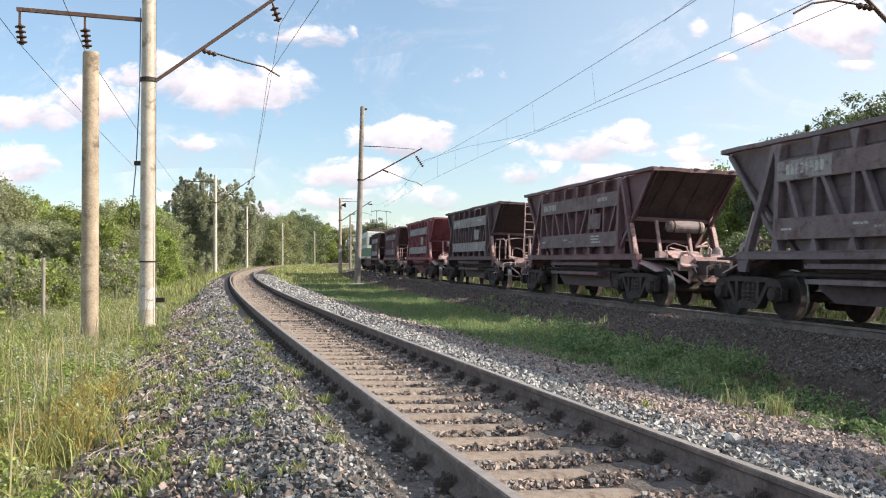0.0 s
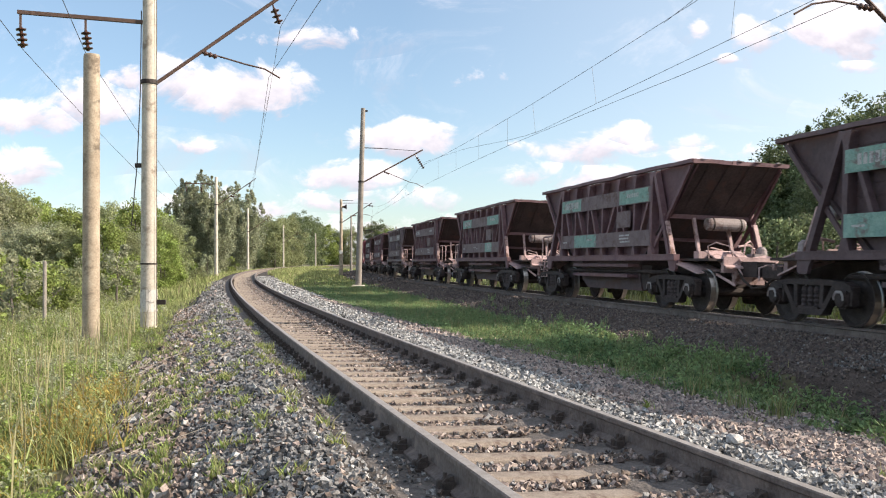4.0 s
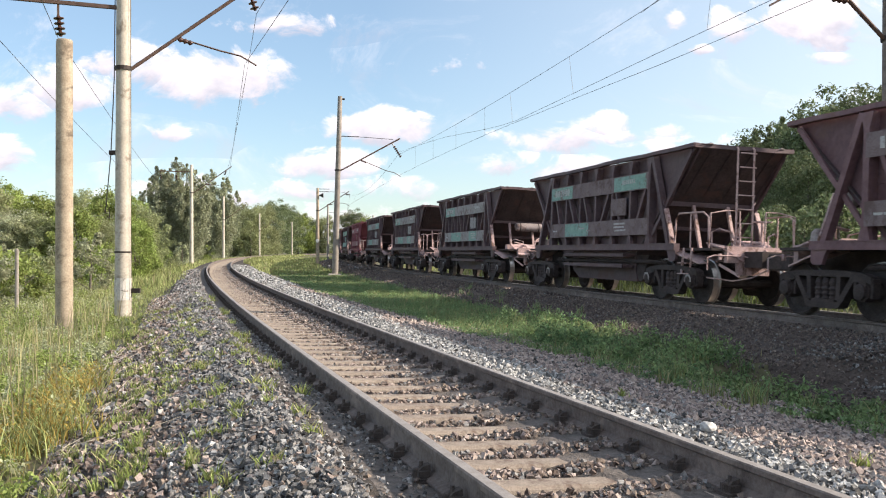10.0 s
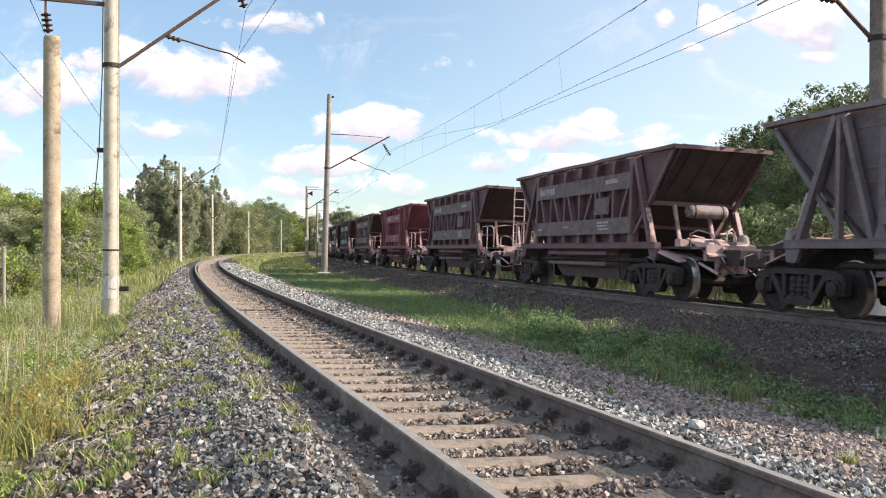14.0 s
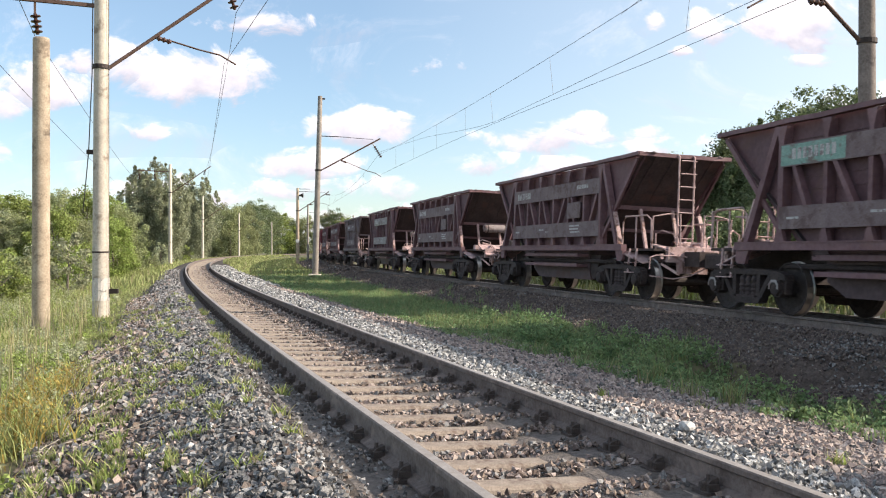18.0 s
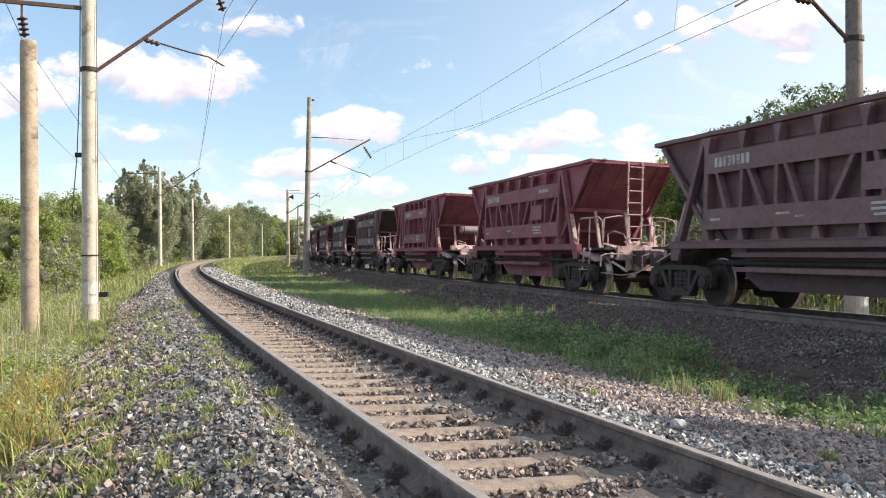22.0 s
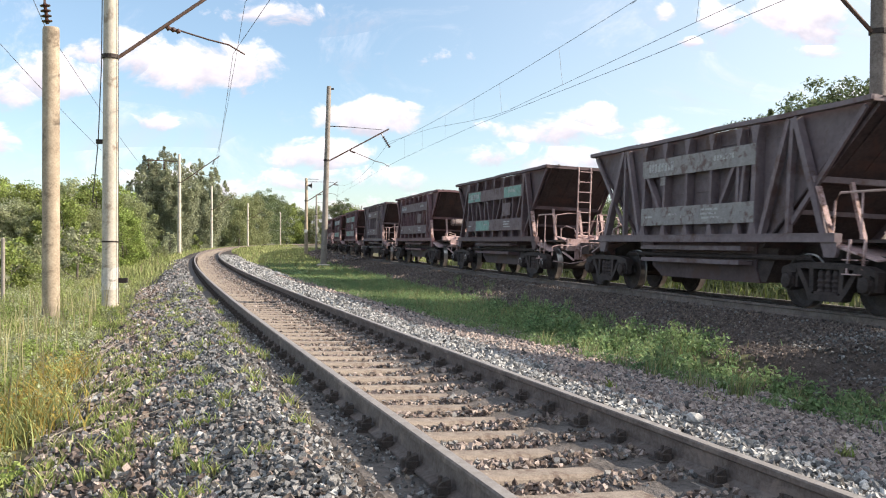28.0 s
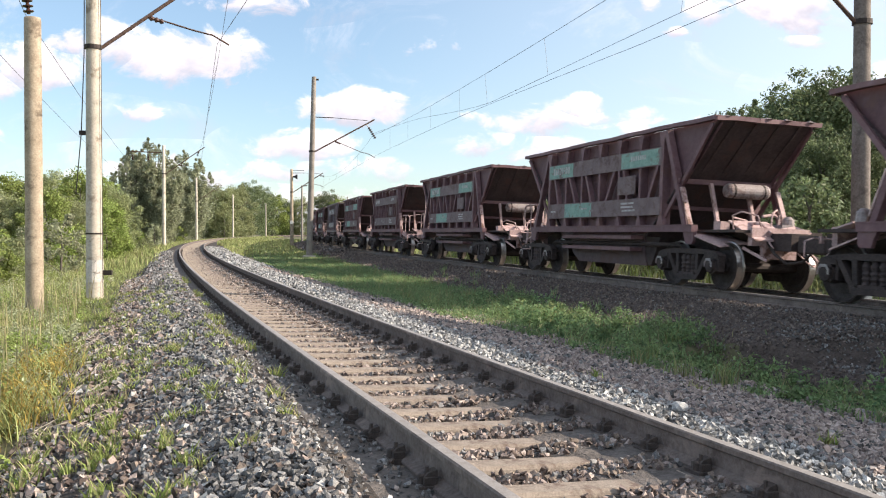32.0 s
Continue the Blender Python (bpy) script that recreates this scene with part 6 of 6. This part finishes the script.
# leafy clumps where the hollow meets the near ballast
rg = np.random.default_rng(71)
hs, hd = rg.uniform(7.5, 21, 230), rg.uniform(-5.3, -3.4, 230)
hx, hy = FAR.np_at(hs, hd)
use = (NEAR.lateral(hx, hy) > 3.55) & (rough(hx * 0.8, hy * 0.8, 3.0) > -0.15)
hx, hy = hx[use], hy[use]
size = rg.uniform(0.08, 0.26, len(hx))
cc = np.concatenate([np.stack([hx + rg.normal(size=len(hx)) * size * 0.5, hy + rg.normal(size=len(hx)) * size * 0.5, ground_z(hx, hy) + size * (0.3 + 0.4 * k)], 1) for k in range(3)])
v, q = leaf_cloud(np.random.default_rng(72), cc, np.tile(size, 3) * 0.75, 46, 0.036, 0.85)
tagged(mesh_np("ditch_herbs", v, q, M["strip_grass"]), "dark green leafy clumps in the ditch", "weeds", kind="stuff")
# low leafy herbs in the strip
x, y, s, d, rg = scatter(FAR, 3, 45, -7.0, -3.5, 5200, 57, 1.2)
keep = (NEAR.lateral(x, y) > np.interp(y, [10, 16, 30], [3.3, 3.1, 2.6])) & (rough(x * 1.3, y * 1.3, 5.0) > 0.12 - 0.4 * (s > 18))
x, y = x[keep], y[keep]
hh = rg.uniform(0.05, 0.2, len(x))
cc = np.stack([x, y, ground_z(x, y) + hh * 0.5], 1)
v, q = leaf_cloud(np.random.default_rng(58), cc, 0.05 + 0.55 * hh, 26, 0.024, 0.9)
tagged(mesh_np("strip_herbs", v, q, M["strip_grass"]), "low leafy herbs between the tracks", "weeds", kind="stuff")
x, y, s, d, rg = scatter(FAR, 60, 190, -24, -3.4, 26000, 43, 1.15)
keep = NEAR.lateral(x, y) > 2.5
x, y, s = x[keep], y[keep], s[keep]
blades("island_grass", x, y, rg.uniform(0.1, 0.32, len(x)), rg.uniform(0.06, 0.14, len(x)) * np.interp(s, [60, 190], [0.8, 2.2]), 0.5, GRASS, np.where(rg.random(len(x)) < 0.1, 1, 0), "bright grass between the tracks further off", "grass", 44)
# rank grass on the inner shoulder round the bend
x, y, s, d, rg = scatter(NEAR, 95, 260, 1.9, 4.2, 7000, 75, 1.0)
blades("island_grass", x, y, rg.uniform(0.15, 0.5, len(x)), rg.uniform(0.08, 0.2, len(x)), 0.4, GRASS, np.where(rg.random(len(x)) < 0.1, 1, 0), "rank grass along the inner shoulder", "grass", 76)
# behind the far track
x, y, s, d, rg = scatter(FAR, 4, 90, 4.2, 14, 14000, 45, 1.2)
blades("far_grass", x, y, rg.uniform(0.15, 0.55, len(x)), rg.uniform(0.03, 0.07, len(x)), 0.5, [M["leaf"], M["leaf_bright"]], (rg.random(len(x)) < 0.4).astype(int), "bright grass behind the far track", "grass", 46)
# tufts growing in the ballast
rg = np.random.default_rng(47)
n = 300
ts_, td = 3.5 + 20 * rg.random(n) ** 1.3, -2.98 + 1.35 * rg.random(n) ** 1.3
ts_ = np.concatenate([ts_, rg.uniform(6, 26, 40), rg.uniform(3, 8, 6)])
td = np.concatenate([td, rg.uniform(-1.5, -1.05, 40), rg.uniform(1.6, 3.5, 6)])
per = 34
s = np.repeat(ts_, per) + rg.normal(size=len(ts_) * per) * 0.035
d = np.repeat(td, per) + rg.normal(size=len(td) * per) * 0.035
x, y = NEAR.np_at(s, d)
blades("ballast_weeds", x, y, rg.uniform(0.04, 0.12, len(x)), rg.uniform(0.008, 0.02, len(x)), 1.0, [M["grass"], M["straw"], M["leaf_bright"]], rg.choice([0, 0, 2, 2, 1], len(x)), "small green weeds growing between the stones", "weeds", 48, z=bed_near(d) + 0.015)
# dead stalks lying over the stones at the ballast edge
rg = np.random.default_rng(73)
n = 110
s, d = 8.0 + 7 * rg.random(n) ** 1.2, rg.uniform(-3.2, -2.5, n)
x, y = NEAR.np_at(s, d)
an, long = rg.normal(0.9, 0.5, n), rg.uniform(0.12, 0.42, n)
way = np.stack([np.cos(an), np.sin(an), rg.uniform(0.0, 0.35, n)], 1) * long[:, None]
a = np.stack([x, y, bed_near(d) + rg.uniform(0.02, 0.06, n)], 1)
b = a + way
off = np.array([(0.003, 0.0, -0.002), (-0.003, 0.002, -0.002), (0.0, -0.002, 0.004)])
v = np.concatenate([a[:, None] + off, b[:, None] + off * 0.6], 1).reshape(-1, 3)
q = (np.arange(n)[:, None, None] * 6 + np.array([(0, 1, 4, 3), (1, 2, 5, 4), (2, 0, 3, 5)])[None]).reshape(-1, 4)
tagged(mesh_np("dead_stalks", v, q, M["dead"]), "dry straw-coloured stalks lying on the stones", "weeds", kind="stuff")
# amber leaves at the edge of the stones
cc = np.stack(NEAR.np_at(rg.uniform(8.8, 13.0, 44), rg.uniform(-3.6, -3.0, 44)), 1)
cc = np.concatenate([cc, (ground_z(cc[:, 0], cc[:, 1]) + rg.uniform(0.06, 0.25, 44))[:, None]], 1)
v, q = leaf_cloud(np.random.default_rng(74), cc, np.full(44, 0.12), 34, 0.02, 1.1)
tagged(mesh_np("amber_herbs", v, q, M["amber"]), "amber leafy herbs at the ballast edge", "weeds", kind="stuff")
# tall weeds on the dark embankment
rg = np.random.default_rng(49)
ts_, td = rg.uniform(8, 34, 60), -4.4 + 2.4 * rg.random(60) ** 1.6
s = np.repeat(ts_, 24) + rg.normal(size=60 * 24) * 0.06
d = np.repeat(td, 24) + rg.normal(size=60 * 24) * 0.06
x, y = FAR.np_at(s, d)
blades("embankment_weeds", x, y, rg.uniform(0.06, 0.30, len(x)), rg.uniform(0.008, 0.02, len(x)), 0.6, [M["strip_grass"], M["straw"]], (rg.random(len(x)) < 0.15).astype(int), "scattered weeds on the dark embankment", "weeds", 50, z=bed_far(d, s))


# ---- ballast stones ----
def stones(name, track, bed, zones, mat, more, label, seed):
    """Angular stones; zones: s0, s1, d0, d1, number, size, share of the second colour or shares of all."""
    rg = np.random.default_rng(seed)
    cube = np.array([(x, y, z) for x in (-1, 1) for y in (-1, 1) for z in (-1, 1)], float)
    tri = np.array([(0, 1, 3), (0, 3, 2), (4, 6, 7), (4, 7, 5), (0, 4, 5), (0, 5, 1), (2, 3, 7), (2, 7, 6), (0, 2, 6), (0, 6, 4), (1, 5, 7), (1, 7, 3)])
    vs, fs, ms, count = [], [], [], 0
    for s0, s1, d0, d1, n, size, brown in zones:
        s, d = rg.uniform(s0, s1, n), rg.uniform(d0, d1, n)
        if d0 > -0.8 and d1 < 0.8:   # between the sleepers only
            k = np.round((s - 5.443) / 0.543)
            s = 5.443 + 0.543 * (k + 0.5 + rg.uniform(-0.31, 0.31, n) * rg.random(n) ** 0.4)
        x, y = track.np_at(s, d)
        shape = cube[None] * (0.5 + 0.5 * rg.random((n, 8, 1))) * rg.uniform(0.45, 1.0, (n, 1, 3))
        shape[:, :, :] += rg.normal(size=(n, 8, 3)) * 0.16
        q = rg.normal(size=(n, 4))
        q /= np.linalg.norm(q, axis=1)[:, None]
        w, a, b, c = q.T
        rot = np.stack([1 - 2 * (b * b + c * c), 2 * (a * b - c * w), 2 * (a * c + b * w), 2 * (a * b + c * w), 1 - 2 * (a * a + c * c), 2 * (b * c - a * w),
                        2 * (a * c - b * w), 2 * (b * c + a * w), 1 - 2 * (a * a + b * b)], 1).reshape(n, 3, 3)
        sz = size * rg.uniform(0.55, 1.35, n) / 2
        v = np.einsum("nij,nkj->nki", rot, shape) * sz[:, None, None]
        v += np.stack([x, y, bed(d, s) + sz * rg.uniform(-0.35, 0.9, n)], 1)[:, None]
        vs.append(v.reshape(-1, 3))
        fs.append((tri[None] + (np.arange(n) * 8)[:, None, None]).reshape(-1, 3) + count)
        if isinstance(brown, tuple):
            kind = rg.choice(len(brown), n, p=brown)
        else:
            kind = np.where(rg.random(n) < 0.8, int(brown), 0) if brown > 1 else (rg.random(n) < brown).astype(int)
        ms.append(np.repeat(kind, 12))
        count += 8 * n
    ob = mesh_np(name, np.concatenate(vs), np.concatenate(fs), mat, np.concatenate(ms), more)
    return tagged(ob, label, "ballast", kind="stuff")


# shares of grey, brown, pinkish and brighter grey stones
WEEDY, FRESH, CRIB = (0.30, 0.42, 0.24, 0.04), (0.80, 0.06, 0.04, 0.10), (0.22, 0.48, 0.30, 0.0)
stones("ballast_stones", NEAR, bed_near, [
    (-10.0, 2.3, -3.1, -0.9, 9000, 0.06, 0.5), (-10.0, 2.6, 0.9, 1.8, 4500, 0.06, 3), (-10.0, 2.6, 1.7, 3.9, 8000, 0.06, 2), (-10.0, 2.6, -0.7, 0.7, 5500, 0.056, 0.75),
    (2.0, 9.0, -3.1, -1.9, 4300, 0.05, WEEDY), (2.0, 9.0, -2.2, -1.25, 9500, 0.046, FRESH), (2.0, 20.0, -1.3, -0.9, 2600, 0.03, FRESH), (9.0, 16.0, -3.1, -1.9, 3000, 0.06, WEEDY), (9.0, 16.0, -2.2, -1.25, 5600, 0.06, FRESH),
    (16.0, 30.0, -2.7, -1.9, 4500, 0.07, WEEDY), (16.0, 30.0, -2.1, -1.2, 6500, 0.068, FRESH), (30.0, 60.0, -2.1, -1.2, 6000, 0.10, FRESH),
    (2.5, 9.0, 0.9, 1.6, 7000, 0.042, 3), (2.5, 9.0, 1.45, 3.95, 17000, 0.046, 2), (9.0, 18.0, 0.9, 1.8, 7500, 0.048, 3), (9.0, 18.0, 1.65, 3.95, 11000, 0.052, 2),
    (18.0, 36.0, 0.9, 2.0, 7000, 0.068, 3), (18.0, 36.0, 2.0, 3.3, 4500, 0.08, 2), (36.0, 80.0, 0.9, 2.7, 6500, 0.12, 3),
    (2.5, 9.0, -0.7, 0.3, 4200, 0.044, CRIB), (9.0, 20.0, -0.7, 0.3, 5200, 0.044, CRIB), (20.0, 45.0, -0.7, 0.35, 5600, 0.05, CRIB), (45.0, 80.0, -0.7, 0.5, 2600, 0.06, CRIB),
    (2.5, 20.0, 0.2, 0.72, 3600, 0.04, CRIB), (20.0, 45.0, 0.3, 0.72, 1800, 0.05, CRIB)],
    M["stone"], [M["stone_brown"], M["stone_pink_lit"], M["stone_lit_grey"]], "grey and brownish crushed stones of the track bed", 61)
stones("embankment_stones", FAR, bed_far, [(4.0, 26.0, -3.8, -0.9, 24000, 0.04, 0.06), (11.0, 13.4, -2.7, -1.4, 1000, 0.045, 0.9), (26.0, 60.0, -3.4, -0.9, 11000, 0.065, 0.06), (60.0, 120.0, -3.2, -0.9, 5000, 0.16, 0.1)],
       M["stone_old"], [M["stone"]], "dark old stones of the embankment", 62)
rd = random.Random(5)
for s, d, r in ((6.22, 1.46, 0.06),):
    bm = bmesh.new()
    bmesh.ops.create_icosphere(bm, subdivisions=2, radius=r)
    for v in bm.verts:
        v.co *= rd.uniform(0.82, 1.1)
        v.co.z *= 0.7
    ob = part("white_stone", bm, M["stone_white"], None)
    p = NEAR.at(s, d)
    ob.location = (p.x, p.y, float(bed_near(np.array(d))) + 0.05)
    tagged(ob, "white lump of stone lying on the ballast", "stone")


# ---- what moves ----
def run(t):
    """Metres that the train has gone at t seconds."""
    return 12.3343 * t + 0.029635 * t * t - 0.00010867 * t ** 3


def on_track(s, back=False):
    p = FAR.at(s)
    roll = math.atan2(CANT_F, 1.594)
    m = Matrix.Translation((p.x, p.y, FAR_Z - CANT_F / 2)) @ Matrix.Rotation(math.pi / 2 + FAR.turn(s), 4, "Z") @ Matrix.Rotation(roll, 4, "X")
    return m @ Matrix.Rotation(math.pi, 4, "Z") if back else m


def roll_wheels(w, s0, back):
    """Turns the wheelsets while the wagon is near the camera, one row a frame."""
    rows, turned_by, last = [(0.0, 0.0)], 0.0, None
    for k in range(0, 32 * FPS + 1):
        t = k / FPS
        if -6 < s0 + run(t) < 46:
            if last is not None:
                turned_by += (run(t) - run(last)) / 0.455
            if k:
                rows.append((t, turned_by))
            last = t
    if rows[-1][0] < 32:
        rows.append((32.0, turned_by))
    sign = -1 if back else 1
    for o in w.children_recursive:
        if o.name.startswith("wheelset"):
            x = o.location.x
            walk(o, [(t, Matrix.Translation((x, 0, 0.455)) @ Matrix.Rotation(sign * a, 4, "Y")) for t, a in rows])


def motions():
    for i, w in WAGONS.items():
        s0 = 18.70 - 4.74 - WAGON_GAP * i
        walk(w, [(t, on_track(s0 + run(t), FLEET[i][2] == "L")) for t in range(0, 33)])
        if i > -3:
            roll_wheels(w, s0, FLEET[i][2] == "L")
    s0 = 18.70 - 4.74 + WAGON_GAP * 5 + 6.46 + 7.6
    walk(LOCO, [(t, on_track(s0 + run(t))) for t in range(0, 33)])


motions()
